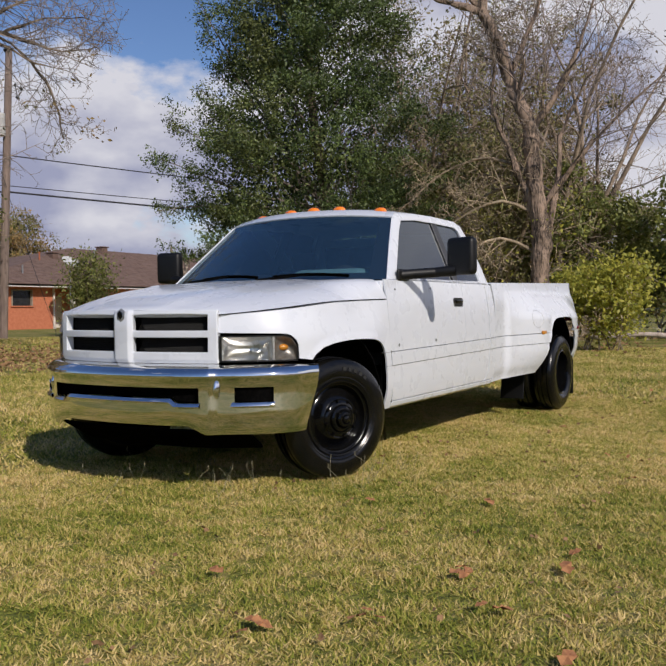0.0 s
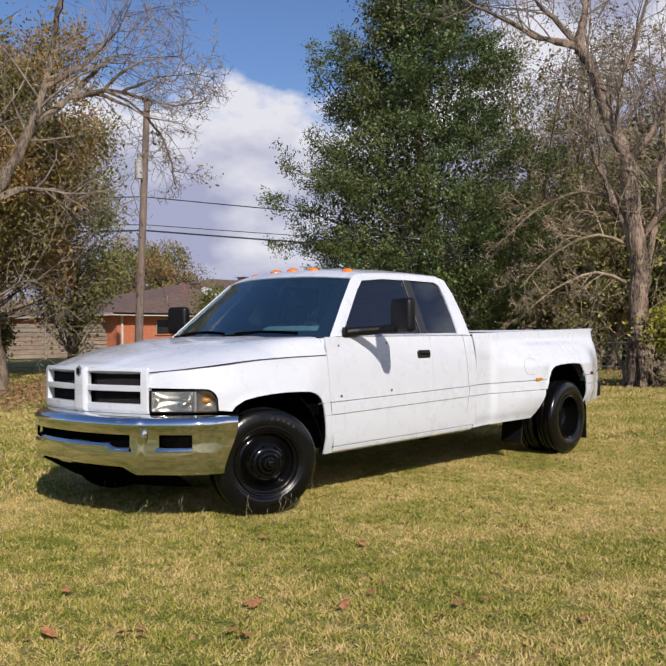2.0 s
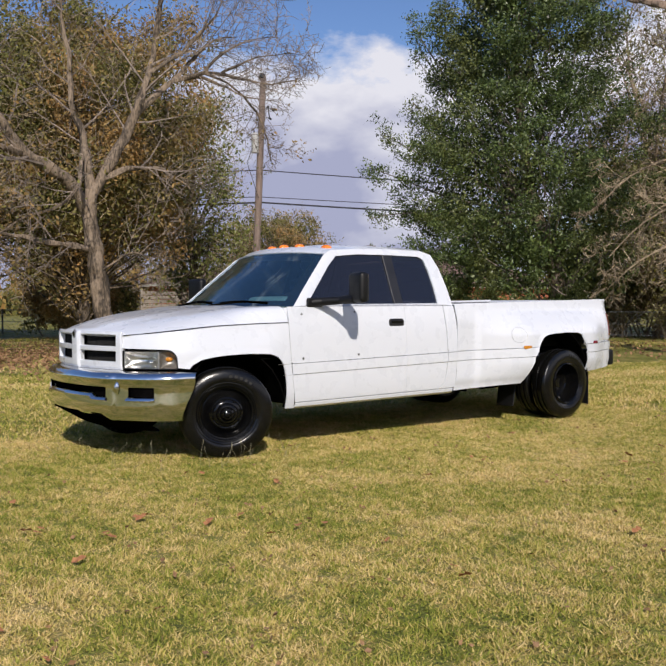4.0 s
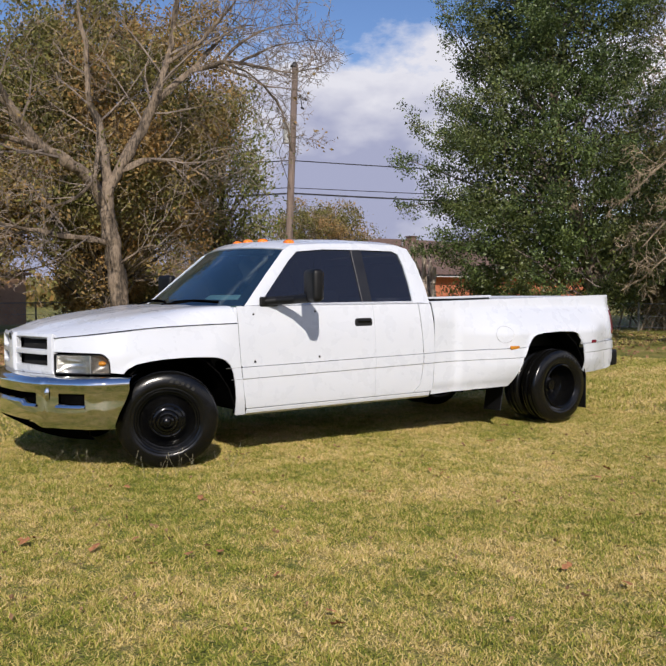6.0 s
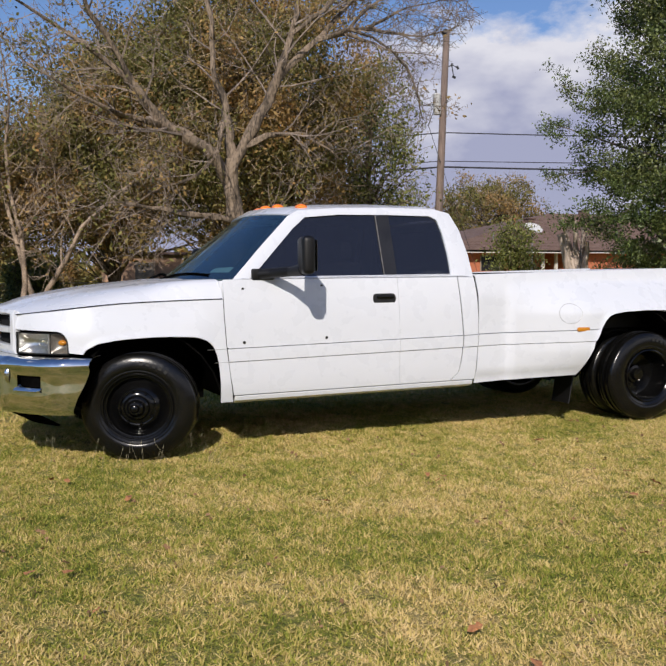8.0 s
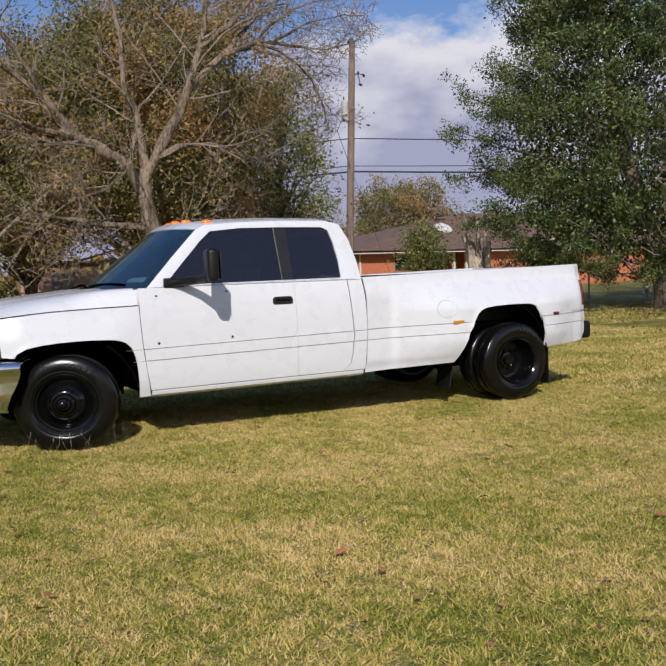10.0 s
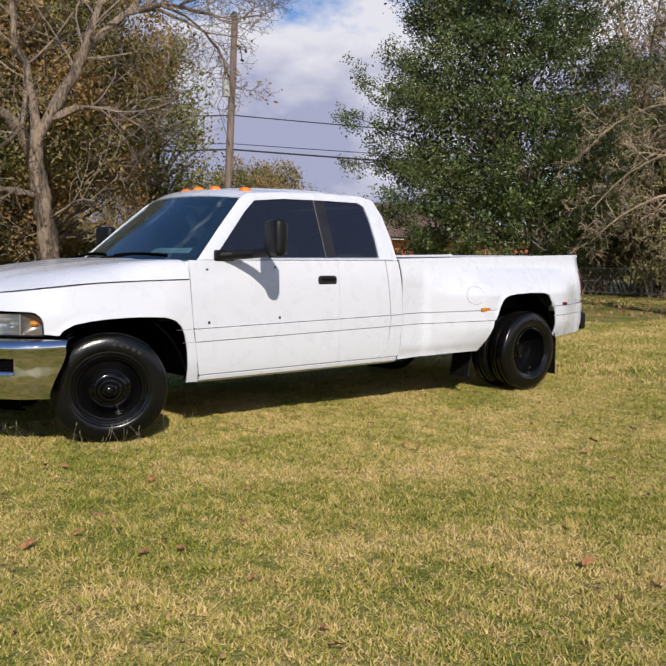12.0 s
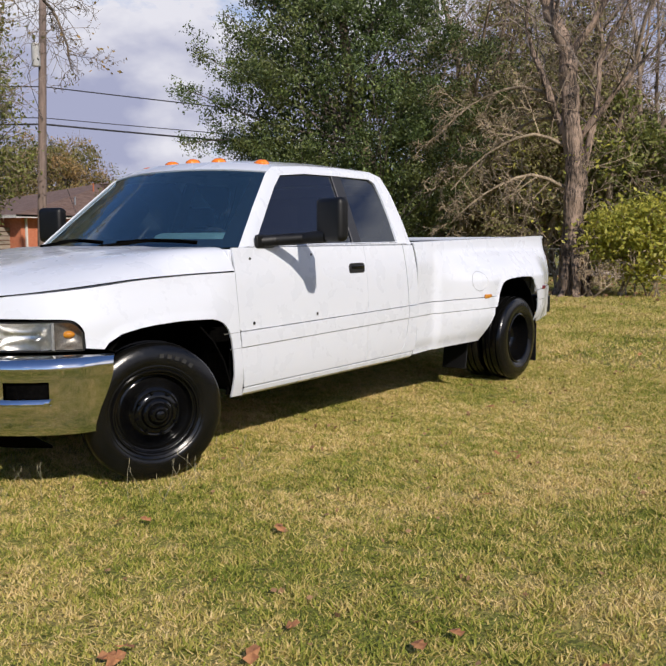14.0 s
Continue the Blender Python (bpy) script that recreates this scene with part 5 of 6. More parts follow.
brushy("green_bush", "tall dark green shrub behind the fence", 28.8, 6.0, 5.4, 2.8, 28, 12, "green leaves", 8, M_GREENLEAF, 0.095, 0.5, 1, 0.9, 0.04)
brushy("green_bush", "dark green shrub under the oak", 25.6, 12.0, 3.8, 2.2, 37, 10, "green leaves", 9, M_GREENLEAF, 0.085, 0.5, 1, 0.9, 0.04)
brushy("thin_tree", "slender leafless reddish-brown tree", 25.4, 3.2, 13.4, 2.2, 29, 8, "", 0, None, 0.05, 0.22, 2, 0.3, 0.12)
brushy("thin_tree", "slender leafless reddish-brown tree", 26.6, 5.2, 14.2, 2.4, 30, 9, "", 0, None, 0.05, 0.25, 2, 0.3, 0.13)
brushy("thin_tree", "twiggy tan tree with few withered leaves", 26.6, 9.2, 14.2, 2.4, 31, 9, "tan withered leaves", 3, M_OLIVE, 0.07, 0.22, 2, 0.25, 0.13)
brushy("thin_tree", "twiggy tan tree with few withered leaves", 25.6, 7.0, 14.0, 2.4, 33, 8, "tan withered leaves", 3, M_OLIVE, 0.07, 0.24, 2, 0.25, 0.12)
# cut branches lying along the edge of the lawn
for seed, x, y, turn in ((61, 23.0, 2.6, 1.9), (62, 23.2, 3.6, 1.3), (63, 22.8, 1.2, 1.7)):
    rg = np.random.default_rng(seed)
    log = thing("fallen_branch", "grey cut branch lying at the lawn edge", "branch", x, y, ground_height(x, y))
    g = ground_height(x, y)
    d = Vector((math.cos(turn), math.sin(turn), 0))
    lp, segs = limb([Vector((x, y, g + 0.08)) - d * 1.1, Vector((x, y, g + 0.12)) + Vector((0.08, 0, 0.06)), Vector((x, y, g + 0.10)) + d * 1.0], 0.10, 0.05)
    off, tp = [], []
    sprout(rg, off, tp, lp, 0.035, 5, 0.8, 1, 0.9, 0.10, 0.2)
    tagged(wood("branch", log, segs + off, M_DEADWOOD), kind="stuff")

# left tree with heavy spreading limbs
rng = np.random.default_rng(8)
lt = thing("spreading_tree", "old tree with heavy crooked limbs and few brown leaves", "tree", 5.52, 12.7, 0.06)
segs, tips, fine = [], [], []
t0, sg = limb([(5.58, 12.7, -0.05), (5.52, 12.7, 0.7), (5.40, 12.7, 1.5), (5.32, 12.7, 2.1), (5.20, 12.7, 2.9), (5.13, 12.7, 3.5), (5.18, 12.7, 4.0)], 0.235, 0.17, 6)
segs += sg
BOUGHS = (
    ([(5.14, 12.7, 3.4), (4.63, 12.6, 4.06), (4.13, 12.5, 4.38), (3.56, 12.5, 4.66), (3.12, 12.4, 5.07), (2.77, 12.3, 5.56), (2.43, 12.2, 6.13), (1.9, 12.0, 6.8), (1.5, 11.8, 7.8)], 0.165),
    ([(5.18, 12.7, 3.9), (5.12, 12.8, 4.63), (5.06, 12.9, 5.3), (4.86, 13.0, 6.05), (4.84, 13.1, 7.2), (4.7, 13.2, 8.6), (4.9, 13.2, 9.8)], 0.12),
    ([(5.19, 12.7, 3.9), (5.68, 12.6, 4.68), (6.02, 12.6, 5.26), (6.28, 12.5, 5.95), (6.56, 12.4, 6.8), (6.76, 12.4, 7.7), (6.9, 12.3, 8.8), (7.3, 12.2, 10.0)], 0.155),
    ([(5.32, 12.7, 4.12), (5.96, 12.4, 4.55), (6.62, 12.2, 4.58), (7.15, 12.0, 4.34), (7.6, 11.9, 4.0)], 0.085),
    ([(5.16, 12.7, 2.6), (4.6, 12.5, 2.63), (3.71, 12.3, 2.69), (2.79, 12.1, 2.82), (1.9, 12.0, 2.9)], 0.10),
    ([(4.96, 12.7, 4.8), (4.75, 12.3, 4.3), (4.58, 12.0, 3.96), (4.08, 11.8, 3.5), (3.3, 11.6, 3.18), (2.7, 11.5, 2.85), (2.3, 11.4, 2.5)], 0.055),
    ([(6.28, 12.5, 5.9), (7.1, 12.2, 6.75), (7.9, 12.0, 7.05), (8.75, 11.8, 7.05), (9.7, 11.6, 7.0), (10.5, 11.3, 7.25)], 0.078),
    ([(7.9, 12.0, 7.05), (8.4, 11.9, 7.6), (9.0, 11.7, 8.0), (9.9, 11.5, 8.2)], 0.05),
    ([(8.3, 11.9, 7.05), (8.9, 11.6, 7.45), (9.7, 11.3, 7.7), (10.6, 11.1, 7.8)], 0.04),
    ([(7.7, 12.1, 7.0), (8.4, 11.7, 6.7), (9.1, 11.5, 6.5), (9.9, 11.4, 6.55)], 0.04),
    ([(7.1, 12.2, 6.75), (7.9, 12.3, 7.6), (8.5, 12.4, 8.1), (9.2, 12.5, 8.3)], 0.06),
    ([(6.6, 12.4, 6.9), (7.3, 12.0, 7.5), (8.0, 11.6, 8.4), (8.4, 11.4, 9.4)], 0.06),
    ([(3.56, 12.5, 4.66), (2.6, 12.2, 4.7), (1.5, 11.9, 5.1), (0.4, 11.8, 5.7)], 0.08),
    ([(3.12, 12.4, 5.07), (2.2, 12.4, 6.0), (1.2, 12.3, 6.5), (-0.4, 12.2, 7.4)], 0.08),
    ([(5.30, 12.7, 1.9), (5.6, 12.3, 2.3), (6.0, 12.0, 2.5), (6.4, 11.8, 2.2), (6.6, 11.7, 1.6)], 0.035),
)
for pts, r in BOUGHS:
    lp, s2 = limb(pts, r, r * 0.16)
    segs += s2
    sprout(rng, fine, tips, lp, r * 0.42, 11, 2.7, 2, 0.85, 0.03, thin=0.55, bend=0.12)
hung = []
lp, s2 = limb([(7.9, 12.0, 7.05), (8.7, 11.7, 6.7), (9.2, 11.6, 6.2), (9.5, 11.5, 5.5), (9.6, 11.5, 5.0)], 0.04, 0.015)
segs += s2
sprout(rng, fine, hung, lp, 0.02, 12, 1.6, 2, 0.9, -0.02, 0.2, 0.015, thin=0.5, bend=0.14)
wood("trunk", lt, segs, M_BARK, "grey-brown crooked trunk and limbs")
wood("twig_growth", lt, fine, M_TWIG_GREY, "grey-brown crooked twigs")
pick = [tips[i] for i in rng.choice(len(tips), 1700) if tips[i].x < 6.6] + [hung[i] for i in rng.choice(len(hung), 30)]
leaves_mesh("dry_foliage", rng, near(lt, pick), 3, 0.14, 0.055, M_BROWNLEAF, lt, "sparse brown and olive leaves")


# leafy brown-green trees behind it
def leafy(name, label, x, y, z0, z1, radius, seed, clusters, each, mat, size=0.085, bark=0.22):
    rg = np.random.default_rng(seed)
    root = thing(name, label, "tree", x, y, ground_height(x, y))
    g = ground_height(x, y)
    st, sg = limb([(x, y, g - 0.05), (x + 0.1, y, g + z1 * 0.2), (x, y + 0.1, g + z1 * 0.5), (x + 0.1, y, g + z1 * 0.9)], bark, 0.05)
    cs = []
    for _ in range(clusters):
        d = Vector(rg.normal(0, 1, 3)).normalized()
        rr = (0.72 + 0.5 * noise.noise(Vector((x, y, 0)) + d * 2.1)) * rg.uniform(0.3, 1) ** 0.5
        p = Vector((x + d.x * radius * rr, y + d.y * radius * rr, g + (z0 + z1) / 2 + d.z * (z1 - z0) / 2 * rr * 1.15))
        if p.z < g + 0.3:
            continue
        cs.append(p)
        if rg.random() < 0.4:
            q = st[min(len(st) - 1, int(len(st) * min(0.95, max(0.1, (p.z - 1) / z1))))]
            _, s2, _ = wander(rg, q, p - q, (p - q).length, 0.045, 0.008, 5, 0.14)
            sg += s2
    wood("trunk", root, sg, M_BARK, "grey-brown trunk and branches")
    tw = []
    for p in cs:
        for _ in range(4 if z1 > 4 else 0):
            _, s2, _ = wander(rg, p + Vector(rg.normal(0, 0.25, 3)), Vector(rg.normal(0, 1, 3)) + Vector((0, 0, 0.3)), rg.uniform(0.5, 1.2), 0.010, 0.005, 4, 0.18)
            tw += s2
    if tw:
        wood("twig_growth", root, tw, M_TWIG, "pale tan twigs")
    leaves_mesh("crown", rg, near(root, cs), each, 0.32, size * 0.9, mat, root, "mixed leaves, ragged with gaps")
    return root


leafy("leafy_tree", "dense olive and rust-brown tree behind the bare limbs", 8.0, 20.0, 1.3, 11.6, 5.4, 41, 1150, 96, M_BROWNLEAF, 0.072)
leafy("leafy_tree", "dense olive and rust-brown tree at the lawn edge", 4.2, 22.5, 1.6, 9.2, 4.6, 42, 900, 84, M_BROWNLEAF, 0.074)
leafy("leafy_tree", "thin rust-brown tree at the lawn edge", -0.5, 20.5, 1.7, 5.9, 4.2, 43, 440, 76, M_BROWNLEAF, 0.074)
leafy("leafy_tree", "dark green tree behind the brown ones", 15.0, 24.8, 0.4, 10.0, 2.7, 44, 300, 50, M_GREENLEAF)
leafy("leafy_tree", "thin rust-brown tree at the lawn edge", -5.0, 21.0, 1.7, 7.0, 4.2, 45, 360, 50, M_BROWNLEAF)
leafy("far_tree", "rounded brown-green tree beyond the house", 38.2, 50.0, 0.5, 9.3, 5.8, 46, 760, 34, M_BROWNLEAF, 0.12)
leafy("far_tree", "brown tree beyond the fence", 23.0, 45.0, 0.5, 6.8, 4.6, 47, 260, 24, M_BROWNLEAF, 0.10)
leafy("far_tree", "brown tree beyond the fence", 16.0, 40.0, 0.3, 6.5, 4.0, 48, 200, 40, M_BROWNLEAF, 0.12)
leafy("house_bush", "small green tree in front of the brick house", 20.25, 22.1, 0.2, 3.4, 1.05, 49, 130, 44, M_GREENLEAF, 0.07, 0.06)
row_trees = []
for x, y, h, sd in ((1.5, 17.8, 9.0, 51), (-1.8, 18.0, 9.5, 52), (-4.2, 17.0, 8.5, 53), (0.4, 24.5, 10.0, 54)):
    row_trees += [brushy("thin_tree", "slender bare grey tree in the row", x, y, h, 1.2, sd, 3, "few brown leaves", 3, M_BROWNLEAF, 0.06, 0.25, 2, 0.12, 0.09)]
for x, y, sd in ((2.0, 26.5, 61), (10.4, 23.5, 62), (-1.5, 23.0, 63), (10.5, 25.0, 64), (-5.5, 23.0, 65), (4.5, 34.0, 66), (8.5, 35.0, 67), (0.5, 33.0, 68), (-3.5, 31.0, 69)):
    brushy("undergrowth", "dark shrubby undergrowth along the fence", x, y, 2.2, 2.4, sd, 8, "dark green and brown leaves", 8, M_GREENLEAF if sd % 2 else M_BROWNLEAF, 0.07, 0.7, 1, 0.8, 0.03)

# the oak and the row of trees stand nearer than laid out above
NEARER = Matrix.Translation((-1.5, -6.0, 0.0)) @ Matrix.Diagonal((0.92, 0.92, 0.95, 1.0)) @ Matrix.Translation((1.5, 6.0, 0.0))
for ob in [o for o in scene.objects if o.parent is None and o.name.split(".")[0] in ("oak_tree", "leafy_tree", "house_bush", "undergrowth")] + row_trees:
    ob.matrix_basis = NEARER @ ob.matrix_basis

# distant woods close the view
rng = np.random.default_rng(90)
far = []
for k in range(3600):
    a = radians(rng.uniform(-180, 180))
    ahead = -25 < math.degrees(a) < 105
    d = rng.uniform(75, 110) if ahead else rng.uniform(50, 75)
    far.append((d * math.sin(a), d * math.cos(a), rng.uniform(0.3, 4.6 if ahead else 8.0) * (0.7 + 0.6 * noise.noise((a * 9, 0, 0)))))
woods = leaves_mesh("far_woods", rng, far, 26, 0.9, 0.42, M_BROWNLEAF, None, "far brown-green tree line", aspect=0.6)
tagged(woods, category="woods", kind="stuff")

# brick house
house = thing("brick_house", "low red-brick house with a brown shingled hip roof", "house", 24.4, 34.0, 0.1)
HX, HY, HZ = 24.4, 34.0, 0.1


def hpart(name, boxes, mat, label="", bevel=0.0, parent=None):
    bm = box_bm([(a - HX, b - HX, c - HY, d - HY, e - HZ, f - HZ) for a, b, c, d, e, f in boxes], bevel, 1)
    return part(name, bm, mat, parent or house, label, False)


wall = hpart("wall", [(24.4, 27.0, 34.0, 34.2, 0.0, 2.72), (27.0, 28.3, 34.0, 34.2, 0.0, 1.55), (27.0, 28.3, 34.0, 34.2, 2.45, 2.72), (28.3, 29.9, 34.0, 34.2, 0.0, 2.72), (29.9, 33.2, 36.0, 36.2, 0.0, 2.72), (33.2, 53.0, 34.0, 34.2, 0.0, 2.72), (24.4, 24.6, 34.2, 45, 0.0, 2.72), (52.8, 53.0, 34.2, 45, 0.0, 2.72), (29.9, 30.1, 34.2, 36, 0, 2.72), (33.0, 33.2, 34.2, 36, 0, 2.72)], M_MORTAR, "red-brick wall")
win = hpart("window", [(27.0, 28.3, 34.10, 34.13, 1.55, 2.45)], M_WINDOW, "dark high window")
hpart("window_frame", [(26.96, 27.03, 33.97, 34.1, 1.52, 2.48), (28.27, 28.34, 33.97, 34.1, 1.52, 2.48), (27.0, 28.3, 33.97, 34.1, 2.42, 2.48)], M_FENCEWOOD, "", 0, win)
hpart("window_sill", [(26.9, 28.4, 33.92, 34.1, 1.48, 1.54)], M_MORTAR, "", 0.01, win)
dr = hpart("door", [(31.2, 32.1, 35.9, 35.98, 0.15, 2.15)], M_TRIM, "pale house door in the porch")
hpart("porch_post", [(31.3, 31.45, 34.1, 34.25, 0.0, 2.7)], M_TRIM, "pale porch post")
hpart("porch_post", [(32.25, 32.4, 34.1, 34.25, 0.0, 2.7)], M_TRIM)
hpart("downspout", [(24.62, 24.72, 33.9, 33.99, 0.0, 2.7)], M_TRIM, "pale downspout")
hpart("downspout", [(29.7, 29.8, 33.9, 33.99, 0.0, 2.7)], M_TRIM)
hpart("fascia", [(23.7, 53.7, 33.36, 33.40, 2.62, 2.78), (23.7, 23.74, 33.4, 45.6, 2.62, 2.78)], M_TRIM, "pale fascia board")
hpart("soffit", [(23.74, 53.7, 33.4, 45.6, 2.70, 2.73)], M_TRIM)
e = [(23.7, 33.36, 2.78), (53.7, 33.36, 2.78), (53.7, 45.6, 2.78), (23.7, 45.6, 2.78), (36.0, 39.5, 5.6), (49.0, 39.5, 5.6)]
e += [(x, y, z - 0.10) for x, y, z in e]
rv = [Vector(p) - Vector((HX, HY, HZ)) for p in e]
roof = raw("roof", rv, [(0, 1, 5, 4), (1, 2, 5), (2, 3, 4, 5), (3, 0, 4), (6, 10, 11, 7), (7, 11, 8), (8, 11, 10, 9), (9, 10, 6), (0, 6, 7, 1), (1, 7, 8, 2), (2, 8, 9, 3), (3, 9, 6, 0)], M_SHINGLE, house, "brown shingled hip roof", False)
# shingle courses on the front slope
v, f = [], []
for k in range(26):
    t0, t1 = k / 26, (k + 1) / 26
    for a, b in ((t0, t1),):
        z0, y0 = lerp(2.79, 5.61, a), lerp(33.34, 39.49, a)
        z1, y1 = lerp(2.79, 5.61, b), lerp(33.34, 39.49, b)
        xl0, xr0, xl1, xr1 = lerp(23.68, 36.0, a), lerp(53.72, 49.0, a), lerp(23.68, 36.0, b), lerp(53.72, 49.0, b)
        o = len(v)
        v += [(xl0, y0, z0 + 0.03), (xr0, y0, z0 + 0.03), (xr1, y1, z1 + 0.008), (xl1, y1, z1 + 0.008), (xl0, y0, z0), (xr0, y0, z0)]
        f += [(o, o + 1, o + 2, o + 3), (o + 4, o + 5, o + 1, o)]
tagged(raw("shingle_course", [Vector(p) - Vector((HX, HY, HZ)) for p in v], f, M_SHINGLE, roof, "", False), kind="stuff")
for x, y, z, h, w in ((33.0, 37.6, 4.7, 0.30, 0.22), (38.5, 39.0, 5.45, 0.32, 0.25)):
    bm = box_bm([(x - w - HX, x + w - HX, y - 0.3 - HY, y + 0.3 - HY, z - 0.3 - HZ, z + h - HZ), (x - w * 1.25 - HX, x + w * 1.25 - HX, y - 0.38 - HY, y + 0.38 - HY, z + h - HZ, z + h + 0.08 - HZ)], 0.03, 1)
    part("roof_vent", bm, M_SHINGLE, roof, "brown roof vent")
for x, y, z in ((31.5, 37.0, 4.5), (28.4, 34.8, 3.45), (36.8, 38.0, 4.9)):
    vv, ff = tubes([((x - HX, y - HY, z - 0.2 - HZ), (x - HX, y - HY, z + 0.5 - HZ), 0.05, 0.05)], True)
    raw("vent_pipe", vv, ff, M_BRICK if x == 31.5 else M_STEEL, roof, "rust-red vent pipe" if x == 31.5 else "grey vent pipe")

house.matrix_basis = pose(HX - 0.95, HY - 0.86, HZ - 0.03) @ Matrix.Diagonal((1, 1, 0.92, 1))

# satellite dish on a pole
dish = thing("satellite_dish", "grey satellite dish on a thin pole by the house", "satellite dish", 27.2, 30.1, 0.12)
vv, ff = tubes([((0, 0, 0), (0, 0, 3.2), 0.03, 0.03), ((0, -0.05, 3.35), (0.1, -0.6, 3.25), 0.015, 0.015)], True)
raw("mast", vv, ff, M_STEEL, dish)
vv, ff = lathe([(0.0, 0.0), (-0.02, 0.2), (-0.06, 0.36), (-0.10, 0.45), (-0.085, 0.46), (-0.03, 0.36), (0.02, 0.0)], 24, 1.15)
raw("reflector", [Matrix.Rotation(radians(-52), 4, "X") @ Vector(p) + Vector((0, -0.05, 3.45)) for p in vv], ff, M_DISH, dish)

# utility pole and wires
pole = thing("utility_pole", "weathered leaning wooden utility pole", "utility pole", 16.22, 21.8, 0.1)
vv, ff = tubes([((0, 0, -0.2), (0.12, 0, 2.5), 0.16, 0.155), ((0.12, 0, 2.5), (0.52, 0, 10.35), 0.155, 0.12)], True)
raw("post", vv, ff, M_POLE, pole, "weathered wooden post")
can = Vector((0.06, -0.06, 7.60))
vv, ff = lathe([(-0.39, 0.0), (-0.39, 0.135), (-0.365, 0.148), (0.33, 0.148), (0.345, 0.156), (0.37, 0.15), (0.40, 0.10), (0.41, 0.0)], 20)
transformer = raw("transformer", [Vector((a, c, b)) + can for a, b, c in vv], ff, M_DISH, pole, "pale grey can-shaped transformer")
vv, ff = tubes([((can.x - 0.04, can.y, 8.0), (can.x - 0.05, can.y, 8.16), 0.03, 0.022)], True, 8)
raw("bushing", vv, ff, M_WIRE, transformer)
vv, ff = tubes([((0.14, -0.05, z), (0.36, -0.02, z), 0.03, 0.03) for z in (7.4, 7.85)], True, 6)
raw("mount", vv, ff, M_STEEL, transformer)
vv, ff = tubes([((0.46, -0.02, 9.0), (0.72, -0.05, 9.12), 0.02, 0.018), ((0.72, -0.05, 9.12), (0.80, -0.05, 8.72), 0.018, 0.018), ((0.72, -0.05, 9.12), (0.98, -0.05, 9.06), 0.018, 0.018), ((0.70, -0.05, 9.08), (0.74, -0.05, 9.18), 0.05, 0.04), ((0.94, -0.05, 9.10), (1.02, -0.05, 9.0), 0.05, 0.045), ((0.76, -0.05, 8.70), (0.88, -0.05, 8.66), 0.05, 0.045)], True, 8)
raw("bracket", vv, ff, M_WIRE, pole, "dark bracket with fuse holders")
vv, ff = tubes([((0.42, 0, 10.25), (0.52, 0, 10.42), 0.13, 0.10)], True, 10)
raw("pole_cap", vv, ff, M_WIRE, pole)
vv, ff = tubes([((0.15, -0.17, 5.4), (-0.35, -0.1, 6.8), 0.012, 0.012), ((-0.35, -0.1, 6.8), (0.2, -0.15, 8.0), 0.012, 0.012), ((0.3, 0, 5.3), (2.2, -0.3, 0.1), 0.01, 0.01)])
raw("service_cables", vv, ff, M_WIRE, pole)
for z, r, sag in ((6.66, 0.022, 0.5), (5.58, 0.016, 0.35), (5.36, 0.034, 0.45)):
    line = []
    for (ax, ay), (bx, by_) in (((-12.0, 37.0), (16.55, 21.8)), ((16.55, 21.8), (72.0, -6.0))):
        for k in range(24):
            q = k / 24
            line.append((lerp(ax, bx, q), lerp(ay, by_, q), z - sag * (1.1 if bx > 50 else 1) * 4.8 * q * (1 - q)))
    vv, ff = sweep(line + [(72.0, -6.0, z)], r)
    tagged(raw("overhead_wire", vv, ff, M_WIRE), "black overhead wire sagging between poles", "wire", "overhead wires")
for px, py in ((72.0, -6.0), (-12.0, 37.0)):
    p2 = thing("utility_pole", "weathered wooden utility pole far off", "utility pole", px, py, 0.1)
    vv, ff = tubes([((0, 0, -0.2), (0, 0, 11), 0.16, 0.12)], True)
    raw("post", vv, ff, M_POLE, p2)

# dead snag
rng = np.random.default_rng(77)
snag = thing("dead_stump", "tall pale weathered broken tree stump", "tree stump", 15.95, 13.3, 0.08)
segs = []
for dx, dy, h, r, top in ((0, 0, 2.5, 0.25, 0.6), (0.14, 0.05, 3.0, 0.14, 0.25), (-0.15, 0.06, 3.05, 0.13, 0.2), (-0.07, -0.05, 2.8, 0.14, 0.35), (0.05, -0.1, 2.2, 0.15, 0.4), (-0.22, -0.05, 1.9, 0.14, 0.3), (0.25, 0, 2.1, 0.12, 0.3), (0.20, -0.05, 2.6, 0.07, 0.2)):
    st, sg, _ = wander(rng, (dx, dy, -0.1), (dx * 0.12, dy * 0.12, 1), h, r, r * top, 16, 0.035)
    segs += sg
vv, ff = tubes(segs, True, 12)
vv = [p + noise.noise_vector(Vector((p.x * 6, p.y * 6, p.z * 2.2))) * 0.06 + noise.noise_vector(Vector((p.x * 17, p.y * 17, p.z * 5))) * 0.025 for p in vv]
raw("stump_wood", vv, ff, M_DEADWOOD, snag, "splintered grey wood", True, 60)

